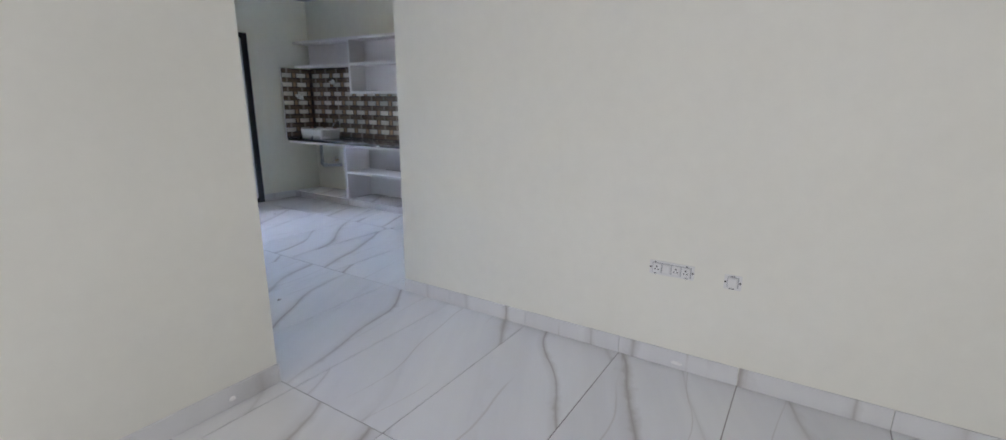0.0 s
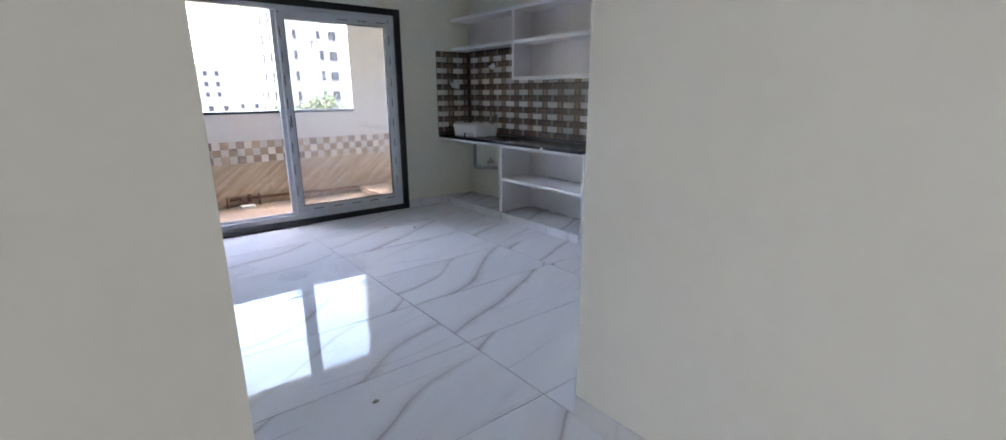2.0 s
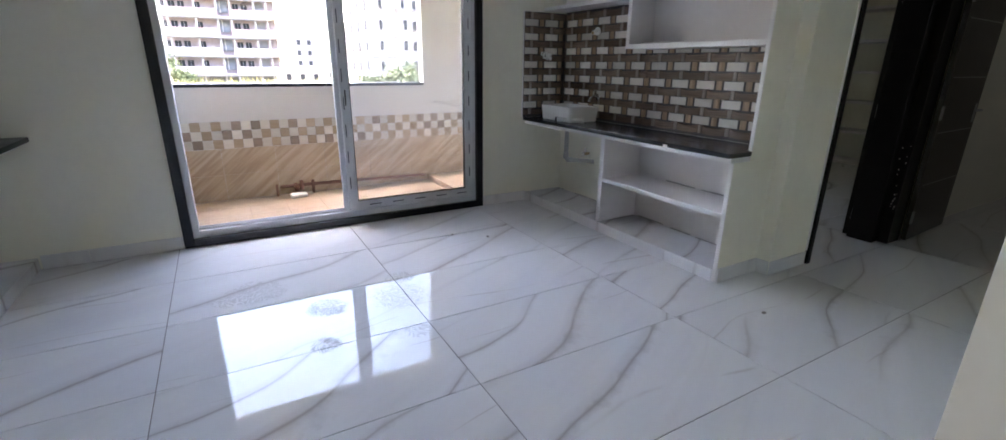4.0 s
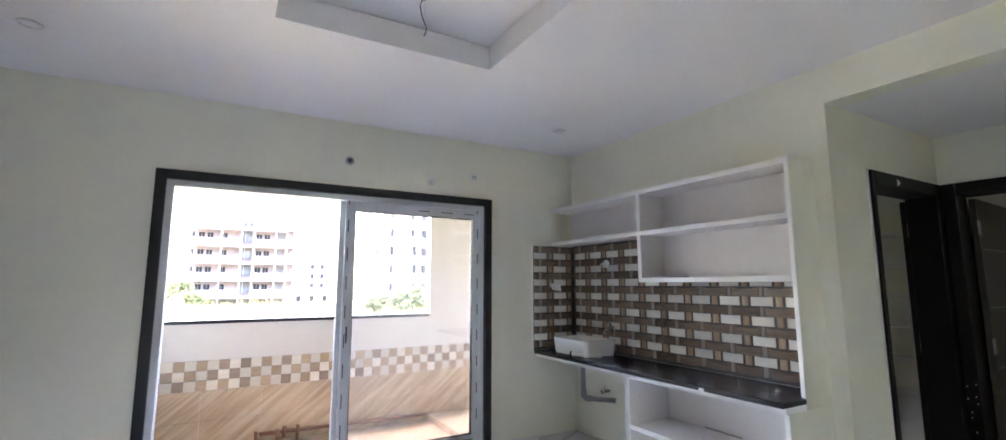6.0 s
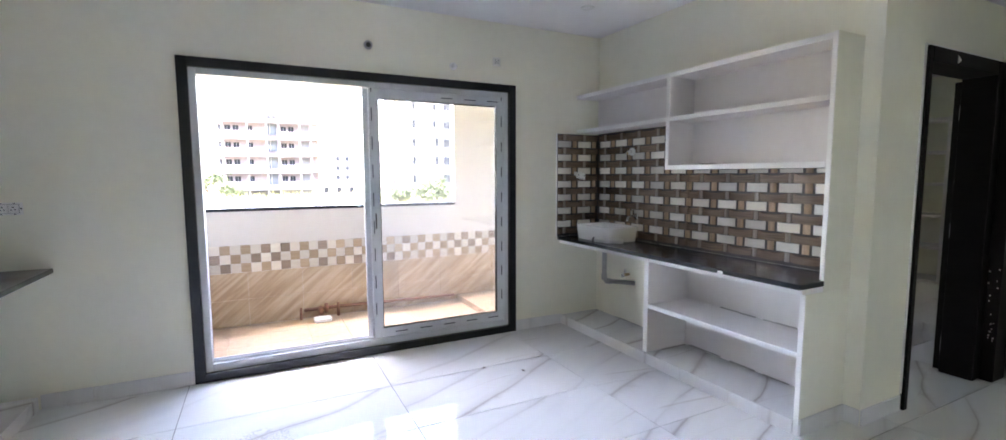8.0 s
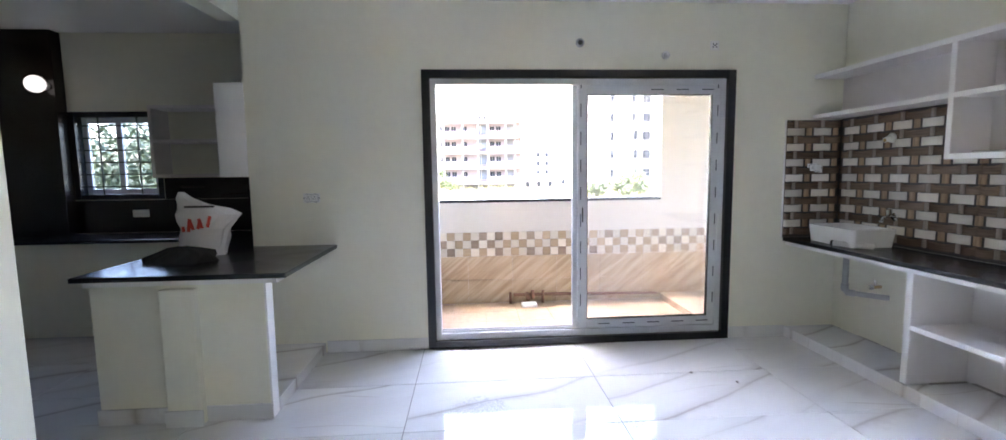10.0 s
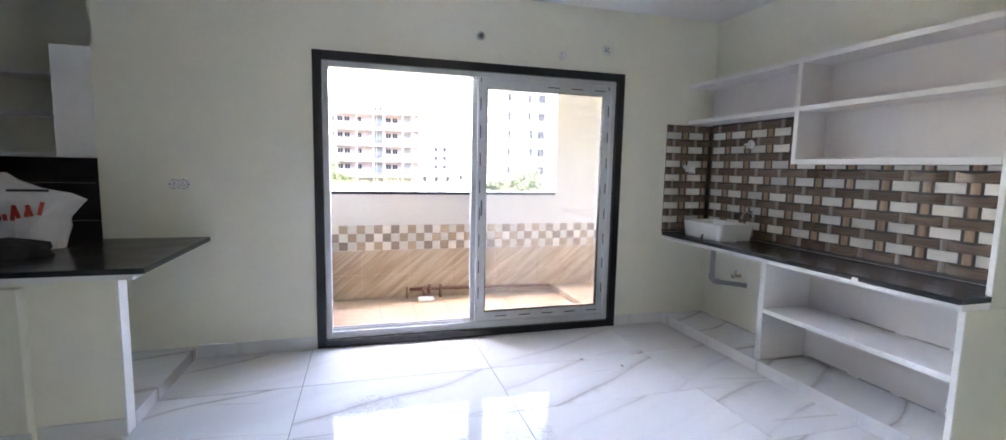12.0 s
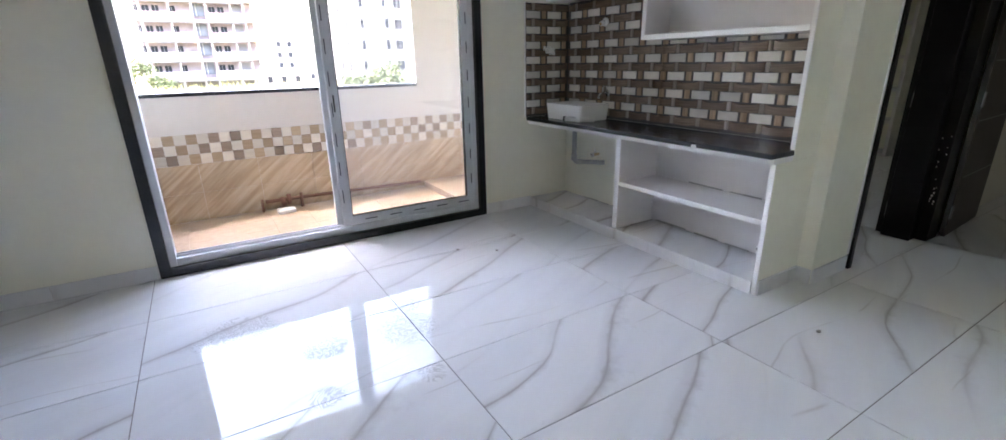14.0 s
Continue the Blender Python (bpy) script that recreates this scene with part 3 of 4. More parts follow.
counter = thing("counter", "black granite counter slab on a white plastered base", "counter", (3.65, 4.4, 0))
part("worktop", boxes((3.420, 3.628, 3.236, DW, 0.797, 0.826), (3.628, BW - 0.002, 3.263, DW, 0.797, 0.826), bevel=0.004), GRANITE, counter, "speckled black granite worktop with chipped edge")
part("support_slab", boxes((3.447, 3.63, 3.241, DW, 0.766, 0.797), (3.63, BW, 3.263, DW, 0.766, 0.797)), WHITE, counter)
part("chip", boxes((3.4165, 3.424, 3.70, 3.735, 0.795, 0.815), bevel=0.003), WHITE, counter, "white cement smear on the edge")
base = thing("under_counter_shelf", "white plastered base unit with an open shelf under the counter", "cabinet", (3.65, 3.85, 0.08))
part("divider", boxes((3.485, BW, 4.375, 4.415, 0.082, 0.766), bevel=0.004), SHELF_WHITE, base)
part("shelf", boxes((3.487, BW, 3.265, 4.375, 0.418, 0.446), bevel=0.004), SHELF_WHITE, base)
part("edge_band", boxes((3.479, 3.4845, 4.374, 4.416, 0.083, 0.765), bevel=0.0015), WHITE, base, "brighter white painted front edge")
part("edge_band", boxes((3.481, 3.4865, 3.268, 4.3735, 0.417, 0.447), bevel=0.0015), WHITE, base, "brighter white painted front edge")
part("end_panel", boxes((3.480, BW, 3.240, 3.265, 0.0, 0.766), bevel=0.003), WALL, base)
part("edge_band", boxes((3.471, 3.480, 3.239, 3.267, 0.001, 0.766), bevel=0.003), WHITE, base, "rough white cement edge")
for z0, z1 in ((0.082, 0.418), (0.446, 0.766)):
    part("back_panel", boxes((BW - 0.006, BW, 3.265, 4.375, z0, z1)), SHELF_WHITE, base)
for d in ((3.36, 3.50, 0.105, 0.125), (4.05, 4.32, 0.085, 0.094)):
    tagged(part("cement_streak", boxes((BW - 0.009, BW - 0.005, *d), bevel=0.002), CEMENT), "dried grey cement streak at the back of the base", "cement")
rng = random.Random(8)
for z, y0, y1 in ((0.4465, 3.30, 4.36), (0.0815, 3.30, 4.36), (0.0815, 4.45, 5.40)):
    y = y0
    while y < y1:
        run = rng.uniform(0.05, 0.22)
        h = rng.uniform(0.004, 0.011)
        if rng.random() < 0.7:
            part("grime_line", boxes((BW - 0.010 - rng.uniform(0, 0.008), BW - 0.0055, y, min(y + run, y1), z - 0.001, z + h), bevel=0.0015), CEMENT, base, "grey-brown grime along the back edge")
        y += run + rng.uniform(0.0, 0.06)
for y in (4.36, 3.28):
    part("grime_line", boxes((3.62, BW - 0.02, y - 0.006, y + 0.006, 0.0805, 0.0875), bevel=0.0015), CEMENT, base, "grey-brown grime along the side edge")
plinth = tagged(thing("plinth", "low marble-tiled plinth under the counter", "plinth", (3.65, 4.4, 0)), kind="structure")
for a, b in ((3.267, 3.656), (3.656, 4.258), (4.258, 4.856), (4.856, DW)):
    part("plinth_tile", boxes((3.462, 3.474, a + 0.0015, b - 0.0015, 0.001, 0.081), bevel=0.002), MARBLE, plinth)
for a, b in ((3.267, 4.373), (4.417, DW)):
    part("plinth_top", boxes((3.475, BW, a, b, 0.001, 0.080), bevel=0.002), PLINTH_MARBLE, plinth)

# woven-look wall tiles
P, RH = 0.2222, 0.061
weave_cache = {}


def weave_mesh(kind, w, h):
    key = (kind, round(w, 3), round(h, 3))
    if key in weave_cache:
        return weave_cache[key]
    bm = bmesh.new()
    if kind in ("brown", "cream"):
        n, sag, bulge = 8, (0.22 if kind == "brown" else 0.03), 0.014
        rows = []
        for i in range(n + 1):
            u = -1 + 2 * i / n
            d = -0.004 - bulge * (1 - u * u)
            dip = 1 - u ** 4
            top = h / 2 * (1.08 - sag * dip * 2) if kind == "brown" else h / 2 * (1 - sag * dip)
            low = -h / 2 * (0.86 + sag * dip * 1.2) if kind == "brown" else -h / 2
            rows.append([bm.verts.new((u * w / 2, y, z)) for y, z in ((0, top), (d, top - 0.002), (d, low + 0.002), (0, low))])
    else:
        n = 5
        rows = []
        for i in range(n + 1):
            a = math.pi * i / n
            d = -0.003 - 0.009 * math.sin(a)
            rows.append([bm.verts.new((-math.cos(a) * w / 2, y, z)) for y, z in ((0, h / 2), (d, h / 2), (d, -h / 2), (0, -h / 2))])
    for r0, r1 in zip(rows, rows[1:]):
        for k in range(3):
            bm.faces.new((r0[k], r0[k + 1], r1[k + 1], r1[k]))
    bm.faces.new(rows[0])
    bm.faces.new(rows[-1][::-1])
    me = finish(bm, "weave_" + kind, {"brown": SLAT_BROWN, "cream": SLAT_CREAM, "copper": STRIP_COPPER, "grey": STRIP_GREY}[kind])
    weave_cache[key] = me
    return me


def weave(parent, place, u0, u1, first, top_of):
    """Fills u0..u1 with slats and strips; place(u, z) is the pose; first is a strip's u; top_of(u) the upper limit."""
    z = 0.880
    row = 0
    while z - RH / 2 < 1.80:
        brown = row % 2 == 0
        k0 = int(math.floor((u0 - first) / (P / 2))) - 1
        for k in range(k0, k0 + int((u1 - u0) / (P / 2)) + 4):
            c = first + k * P / 2
            wide = (k % 2 == 0) == brown
            w = (0.186 if brown else 0.142) if wide else (0.030 if brown else 0.044)
            kind = ("brown" if brown else "cream") if wide else ("grey" if brown else "copper")
            a, b = max(c - w / 2, u0), min(c + w / 2, u1)
            lo, hi = max(z - RH / 2 + 0.001, 0.828), min(z + RH / 2 - 0.001, top_of((a + b) / 2))
            if b - a < 0.012 or hi - lo < 0.012:
                continue
            ob = new("woven_slat" if wide else "woven_strip", weave_mesh(kind, b - a, hi - lo))
            ob.parent = parent
            ob.matrix_parent_inverse = parent.matrix_world.inverted()
            ob.matrix_basis = place((a + b) / 2, (lo + hi) / 2)
        z += RH
        row += 1


splash = tagged(thing("backsplash", "glazed wall tiles in a brown and cream basket-weave relief", "wall tiles", (BW, 4.4, 0.83)), kind="structure")
part("backing", boxes((BW - 0.004, BW, 3.262, 4.373, 0.827, 1.428), (BW - 0.004, BW, 4.373, DW, 0.827, 1.775)), WEAVE_BACK, splash)
part("backing", boxes((3.408, BW - 0.006, DW - 0.004, DW, 0.827, 1.765)), WEAVE_BACK, splash)
part("edge_band", boxes((3.400, 3.408, DW - 0.012, DW, 0.827, 1.768)), WHITE, splash, "white tile edge")
weave(splash, lambda u, z: pose(BW - 0.004, u, z, 0, 0, -90), 3.264, 4.388, 3.491, lambda u: 1.427)
weave(splash, lambda u, z: pose(BW - 0.004, u, z, 0, 0, -90), 4.389, DW - 0.012, 3.491, lambda u: 1.774)
weave(splash, lambda u, z: pose(u, DW - 0.004, z), 3.409, BW - 0.016, 3.601, lambda u: 1.764)

# basin and plumbing
def basin():
    bm = bmesh.new()
    def ring(x0, x1, y0, y1, z, r):
        vs = []
        for cx, cy, a0 in ((x1 - r, y1 - r, 0), (x0 + r, y1 - r, 90), (x0 + r, y0 + r, 180), (x1 - r, y0 + r, 270)):
            for s in range(5):
                a = radians(a0 + 22.5 * s)
                vs.append(bm.verts.new((cx + r * math.cos(a), cy + r * math.sin(a), z)))
        return vs
    rings = [ring(3.512, 3.818, 4.875, 5.305, 0.828, 0.03), ring(3.50, 3.83, 4.86, 5.32, 0.945, 0.035), ring(3.50, 3.83, 4.86, 5.32, 0.957, 0.035),
             ring(3.515, 3.815, 4.875, 5.305, 0.957, 0.03), ring(3.545, 3.79, 4.91, 5.27, 0.86, 0.05)]
    for r0, r1 in zip(rings, rings[1:]):
        n = len(r0)
        for k in range(n):
            bm.faces.new((r0[k], r0[(k + 1) % n], r1[(k + 1) % n], r1[k]))
    bm.faces.new(rings[0][::-1])
    bm.faces.new(rings[-1])
    return bm


sink = thing("basin", "white ceramic counter-top wash basin", "basin", (3.66, 5.09, 0.828))
part("bowl", basin(), CERAMIC, sink)
part("drain", lathe([(0.022, 0), (0.022, 0.003), (0.012, 0.004)], (3.67, 5.09, 0.8605)), CHROME, sink, "chrome drain")
pipe_end = thing("waste_pipe_offcut", "short white plastic pipe lying on the counter", "pipe", (3.5, 4.85, 0.828))
part("tube", tubes([(3.47, 5.0, 0.849), (3.60, 4.80, 0.849)], 0.019), PLASTIC, pipe_end, smooth=True)
part("rubber_end", tubes([(3.462, 5.012, 0.849), (3.47, 5.0, 0.849)], 0.021), GASKET, pipe_end, "black rubber seal", smooth=True)
tap = thing("basin_tap", "chrome wall tap above the basin", "tap", (BW, 4.93, 1.03))
part("spout", tubes([(BW - 0.012, 4.93, 1.035), (3.80, 4.93, 1.04), (3.77, 4.93, 1.03), (3.755, 4.93, 1.0)], 0.011), CHROME, tap, smooth=True)
part("rosette", lathe([(0.028, 0), (0.028, 0.006), (0.016, 0.012)], (BW - 0.024, 4.93, 1.035), "x"), CHROME, tap, smooth=True)
part("handle", boxes((3.80, 3.83, 4.918, 4.942, 1.05, 1.09), bevel=0.004), CHROME, tap)
waste = thing("waste_pipe", "grey plastic waste pipe under the counter", "pipe", (3.70, 5.15, 0.45))
part("pipe", tubes([(3.70, 5.15, 0.766), (3.70, 5.15, 0.475), (3.71, 5.14, 0.452), (3.73, 5.12, 0.445), (BW, 4.95, 0.445)], 0.020), PVC_GREY, waste, smooth=True)
part("elbow", tubes([(3.70, 5.15, 0.51), (3.70, 5.15, 0.47), (3.715, 5.135, 0.447), (3.745, 5.105, 0.445)], 0.026), PVC_GREY, waste, smooth=True)
valve = thing("angle_valve", "chrome angle valve on the wall under the counter", "valve", (BW, 5.03, 0.51))
part("body", tubes([(BW, 5.03, 0.51), (3.82, 5.03, 0.51)], 0.013), BRASS, valve, smooth=True)
part("outlet", tubes([(3.835, 5.03, 0.505), (3.835, 5.03, 0.56)], 0.009), CHROME, valve, smooth=True)
part("knob", lathe([(0.018, 0), (0.020, 0.012), (0.014, 0.02)], (3.80, 5.03, 0.51), "x"), CHROME, valve, smooth=True)
bulb = thing("lamp_holder", "white batten lamp holder on the tiled wall", "lamp holder", (BW, 5.0, 1.59))
part("base", lathe([(0.034, 0), (0.034, -0.012), (0.024, -0.02)], (BW - 0.012, 5.0, 1.59), "x"), PLASTIC, bulb, smooth=True)
part("socket", tubes([(BW - 0.03, 5.0, 1.59), (BW - 0.07, 5.0, 1.575)], 0.019), PLASTIC, bulb, smooth=True)
part("contact", tubes([(BW - 0.0695, 5.0, 1.575), (BW - 0.073, 5.0, 1.574)], 0.013), BRASS, bulb)


# ---- sockets and wall boxes ----
def module(parent, place, kind):
    """One switch or socket module of 45 mm, facing -y in its own pose."""
    bm = boxes((-0.0215, 0.0215, -0.012, 0, -0.024, 0.024), bevel=0.003)
    bmesh.ops.transform(bm, matrix=place, verts=bm.verts)
    m = part("module", bm, PLASTIC, parent)
    spots = ((0, 0.009), (-0.008, -0.006), (0.008, -0.006)) if kind == "socket" else ()
    for x, z in spots:
        s = 0.0035 if z > 0 else 0.0028
        bm = boxes((x - s, x + s, -0.0135, -0.011, z - s, z + s))
        bmesh.ops.transform(bm, matrix=place, verts=bm.verts)
        part("slot", bm, DARK_SLOT, m)
    if kind == "switch":
        bm = boxes((-0.017, 0.017, -0.0155, -0.011, -0.019, 0.019), bevel=0.002)
        bmesh.ops.transform(bm, matrix=place, verts=bm.verts)
        part("rocker", bm, PLASTIC, m)


def socket_box(label, place, kinds, lugs=True):
    w = 0.047 * len(kinds) + 0.03
    t = thing("socket_plate" if len(kinds) > 1 else "switch_box", label, "socket", tuple(place.translation))
    def put(name, bm, material, tag=""):
        bmesh.ops.transform(bm, matrix=place, verts=bm.verts)
        part(name, bm, material, t, tag)
    put("mount", boxes((-w / 2, w / 2, -0.006, 0, -0.036, -0.027), (-w / 2, w / 2, -0.006, 0, 0.027, 0.036), (-w / 2, -w / 2 + 0.013, -0.006, 0, -0.027, 0.027), (w / 2 - 0.013, w / 2, -0.006, 0, -0.027, 0.027), bevel=0.001), PLASTIC, "bare white mounting frame")
    put("recess", boxes((-w / 2 + 0.013, w / 2 - 0.013, -0.002, -0.0005, -0.027, 0.027)), STEEL)
    if lugs:
        for x in (-w / 2 + 0.006, w / 2 - 0.006):
            put("screw_hole", boxes((x - 0.004, x + 0.004, -0.0072, -0.0055, -0.004, 0.004)), DARK_SLOT)
        for x in (-w / 2 + 0.03, w / 2 - 0.035):
            for z in (0.0305, -0.0315):
                put("screw_hole", boxes((x - 0.005, x + 0.005, -0.0072, -0.0055, z - 0.0018, z + 0.0018)), DARK_SLOT)
    for k, kind in enumerate(kinds):
        module(t, place @ Matrix.Translation(((k - (len(kinds) - 1) / 2) * 0.047, -0.003, 0)), kind)
    return t


socket_box("white socket row without its cover plate", pose(RW, -0.190, 0.532, 0, 0, -90), ("socket", "switch", "socket", "socket"))
socket_box("white switch without its cover plate", pose(RW, -0.475, 0.525, 0, 0, -90), ("switch",))
socket_box("white double socket without its cover plate", pose(-0.31, DW, 1.21), ("socket", "socket"))
socket_box("white socket in the tiled wall", pose(3.655, DW - 0.012, 1.385), ("socket", "switch"))
jb = thing("junction_box", "open white wiring box high on the wall", "junction box", (2.80, DW, 2.34))
part("box", bar_frame(2.765, 2.835, 2.305, 2.375, 0.010, DW - 0.008, DW), PLASTIC, jb)
part("module", boxes((2.778, 2.822, DW - 0.006, DW - 0.001, 2.318, 2.362)), PLASTIC, jb)
for x, z in ((2.787, 2.352), (2.813, 2.352), (2.8, 2.34), (2.787, 2.328), (2.813, 2.328)):
    part("slot", boxes((x - 0.005, x + 0.005, DW - 0.008, DW - 0.005, z - 0.005, z + 0.005)), DARK_SLOT, jb)
cap = thing("conduit_cap", "dark grey round conduit end above the door", "conduit", (1.74, DW, 2.355))
part("ring", lathe([(0.032, 0), (0.032, -0.010), (0.022, -0.016)], (1.74, DW, 2.355), "y"), PVC_GREY, cap)
part("hole", lathe([(0.018, -0.0155), (0.018, -0.018)], (1.74, DW, 2.355), "y"), DARK_SLOT, cap)
hold = thing("lamp_holder", "cream lamp holder above the sliding door", "lamp holder", (2.41, DW, 2.265))
part("base", lathe([(0.030, 0), (0.030, -0.012), (0.022, -0.018)], (2.41, DW, 2.265), "y"), CERAMIC, hold)
part("socket", tubes([(2.41, DW - 0.015, 2.265), (2.41, DW - 0.055, 2.255)], 0.018), CERAMIC, hold, smooth=True)

# ---- ceiling fittings ----
rod = thing("fan_rod", "bare metal fan rod with two hanging wires", "fan rod", (1.60, 3.50, CH + 0.14))
RX, RY = 1.60, 3.50
part("rod", tubes([(RX, RY, CH + 0.145), (RX, RY, 2.575)], 0.010), PVC_GREY, rod, smooth=True)
part("clamp", tubes([(RX, RY, 2.60), (RX, RY, 2.555)], 0.007), STEEL, rod, smooth=True)
part("wire", tubes([(RX - 0.004, RY, 2.56), (RX - 0.014, RY, 2.53), (RX - 0.006, RY, 2.49), (RX + 0.016, RY, 2.44), (RX + 0.006, RY, 2.405)], 0.0022, 6), GASKET, rod, "black wire", smooth=True)
part("wire", tubes([(RX + 0.004, RY, 2.56), (RX - 0.004, RY, 2.53), (RX + 0.006, RY, 2.49), (RX + 0.024, RY, 2.44), (RX + 0.012, RY, 2.41)], 0.0022, 6), PLASTIC, rod, "white wire", smooth=True)
spot = thing("downlight", "small white recessed ceiling downlight, switched off", "downlight", (3.267, 4.863, CH), "ceiling downlights")
part("rim", lathe([(0.052, 0), (0.050, -0.005), (0.040, -0.007), (0.037, -0.003), (0.037, 0)], (3.267, 4.863, CH)), PLASTIC, spot, smooth=True)
part("lens", lathe([(0.036, -0.001), (0.036, -0.003)], (3.267, 4.863, CH)), CEIL, spot)
copy_thing(spot, pose(0.071, 4.777, CH))

# ---- peninsula and kitchen ----
pen = thing("peninsula", "cream plastered kitchen peninsula with a pilaster", "kitchen counter", (-0.8, 4.9, 0))
part("front_wall", boxes((-1.20, -0.275, 4.48, 4.56, 0.0, 0.790), bevel=0.003), WALL, pen)
part("edge_band", boxes((-0.275, -0.262, 4.477, 4.562, 0.001, 0.790), bevel=0.003), WHITE, pen, "white painted edge")
part("pilaster", boxes((-0.81, -0.63, 4.425, 4.48, 0.0, 0.775), bevel=0.004), WALL, pen)
part("back_panel", boxes((-0.80, -0.762, 4.56, DW, 0.08, 0.790)), WALL, pen)
part("support_slab", boxes((-1.23, -0.20, 4.472, DW, 0.790, 0.822), bevel=0.003), WHITE, pen)
part("skirting_tile", boxes((-1.212, -0.815, 4.469, 4.48, 0.001, 0.092), bevel=0.002), MARBLE, pen, "marble skirting tile")
part("skirting_tile", boxes((-0.625, -0.262, 4.469, 4.48, 0.001, 0.092), bevel=0.002), MARBLE, pen, "marble skirting tile")
part("skirting_tile", boxes((-0.822, -0.618, 4.414, 4.4245, 0.001, 0.095), bevel=0.002), MARBLE, pen, "marble skirting tile")
part("plinth", boxes((-0.76, -0.262, 4.563, DW - 0.001, 0.001, 0.080), bevel=0.003), PLINTH_MARBLE, pen, "marble plinth")
kw = thing("kitchen_worktop", "polished black granite worktop on the peninsula and back wall", "worktop", (-0.8, 5.0, 0.822))
for d in ((-1.275, -0.14, 4.44, DW), (-1.275, KX - 0.013, DW, KY - 0.013), (-3.45, -1.275, 6.05, KY - 0.013)):
    part("slab", boxes((*d, 0.822, 0.851), bevel=0.005), GRANITE, kw)
kbase = thing("kitchen_cabinet", "cream masonry base under the back kitchen worktop", "kitchen base", (-2.2, 6.3, 0))
part("front", boxes((-3.45, -1.22, 6.10, 6.16, 0.0, 0.822)), WALL, kbase)
part("side", boxes((-1.20, -1.14, 4.56, 6.10, 0.0, 0.822)), WALL, kbase)
ks = tagged(thing("kitchen_splash", "dark brown polished stone panels behind the kitchen worktop", "splashback", (-2, KY, 0.83)), kind="structure")
part("panel", boxes((-3.45, KX - 0.012, KY - 0.012, KY, 0.852, 1.165)), KITCHEN_DARK, ks)
part("panel", boxes((-2.04, KX - 0.012, KY - 0.012, KY, 1.167, 1.372)), KITCHEN_DARK, ks)
part("panel", boxes((KX - 0.012, KX - 0.001, DW + 0.001, KY - 0.012, 0.852, 1.372)), KITCHEN_DARK, ks)
part("outlet", boxes((-2.35, -2.20, KY - 0.022, KY - 0.012, 1.0, 1.07), bevel=0.003), PLASTIC, ks, "white socket plate")
shelf2 = thing("kitchen_shelf", "white open upper kitchen shelves beside the kitchen opening", "shelf", (-0.86, 6.0, 1.37))
part("end_panel", boxes((-0.975, KX - 0.001, DW + 0.002, DW + 0.04, 1.375, 2.065), bevel=0.004), WHITE, shelf2)
part("board", boxes((-0.975, KX - 0.001, DW + 0.04, KY, 1.375, 1.40)), SHELF_WHITE, shelf2)
part("board", boxes((-0.975, KX - 0.001, DW + 0.04, KY, 2.04, 2.065)), SHELF_WHITE, shelf2)
shelf3 = thing("kitchen_shelf", "dim cream open upper shelves on the kitchen back wall", "shelf", (-1.5, KY, 1.37))
for z in (1.375, 1.69, 1.995):
    part("board", boxes((-1.96, -0.976, 6.36, KY, z, z + 0.03), bevel=0.003), SHELF_WHITE, shelf3)
part("side", boxes((-1.99, -1.96, 6.36, KY, 1.375, 2.025), bevel=0.003), SHELF_WHITE, shelf3)

panel = tagged(thing("tall_panel", "dark brown tall laminate panel against the kitchen wall", "panel", (-3.2, 6.5, 0)), kind="")
part("board", boxes((-3.58, -2.863, 6.50, KY - 0.001, 0.0, 2.715), bevel=0.004), KITCHEN_DARK, panel)
GLOBE = mat("lit_globe", (0.9, 0.9, 0.9), 0.3)
bsdf(GLOBE).inputs["Emission Color"].default_value = (1, 0.98, 0.95, 1)
bsdf(GLOBE).inputs["Emission Strength"].default_value = 0.019
lamp = thing("bulb_lamp", "glowing round white bulb on the dark panel", "lamp", (-2.93, 6.5, 2.215))
part("holder", lathe([(0.035, 0), (0.035, -0.02), (0.022, -0.05)], (-2.93, 6.5005, 2.215), "y"), PLASTIC, lamp)
part("globe", lathe([(0.025, -0.045)] + [(0.076 * math.sin(radians(a)), -0.115 + 0.076 * math.cos(radians(a))) for a in range(15, 180, 11)], (-2.93, 6.5, 2.215), "y"), GLOBE, lamp, "lit opal globe", smooth=True)

win = tagged(thing("window_1", "dark-framed sliding kitchen window with horizontal bars", "window", (-2.45, KY, 1.2)), kind="structure")
part("frame", bar_frame(-2.86, -2.05, 1.17, 2.0, 0.05, KY - 0.01, KY + 0.13), GRANITE, win)
part("sash_frame", bar_frame(-2.81, -2.45, 1.22, 1.95, 0.05, KY + 0.08, KY + 0.11), UPVC, win)
part("sash_frame", bar_frame(-2.48, -2.10, 1.22, 1.95, 0.05, KY + 0.045, KY + 0.075), UPVC, win)
TINTED = bpy.data.materials.new("tinted_glass")
TINTED.use_nodes = True
TINTED.node_tree.nodes.remove(TINTED.node_tree.nodes["Principled BSDF"])
_tt = TINTED.node_tree.nodes.new("ShaderNodeBsdfTransparent")
_tt.inputs[0].default_value = (0.48, 0.53, 0.60, 1)
_tg = TINTED.node_tree.nodes.new("ShaderNodeBsdfGlossy")
_tg.inputs["Roughness"].default_value = 0.03
_tm = TINTED.node_tree.nodes.new("ShaderNodeMixShader")
_tm.inputs[0].default_value = 0.06
ln(TINTED, _tt.outputs[0], _tm.inputs[1])
ln(TINTED, _tg.outputs[0], _tm.inputs[2])
ln(TINTED, _tm.outputs[0], TINTED.node_tree.nodes["Material Output"].inputs[0])
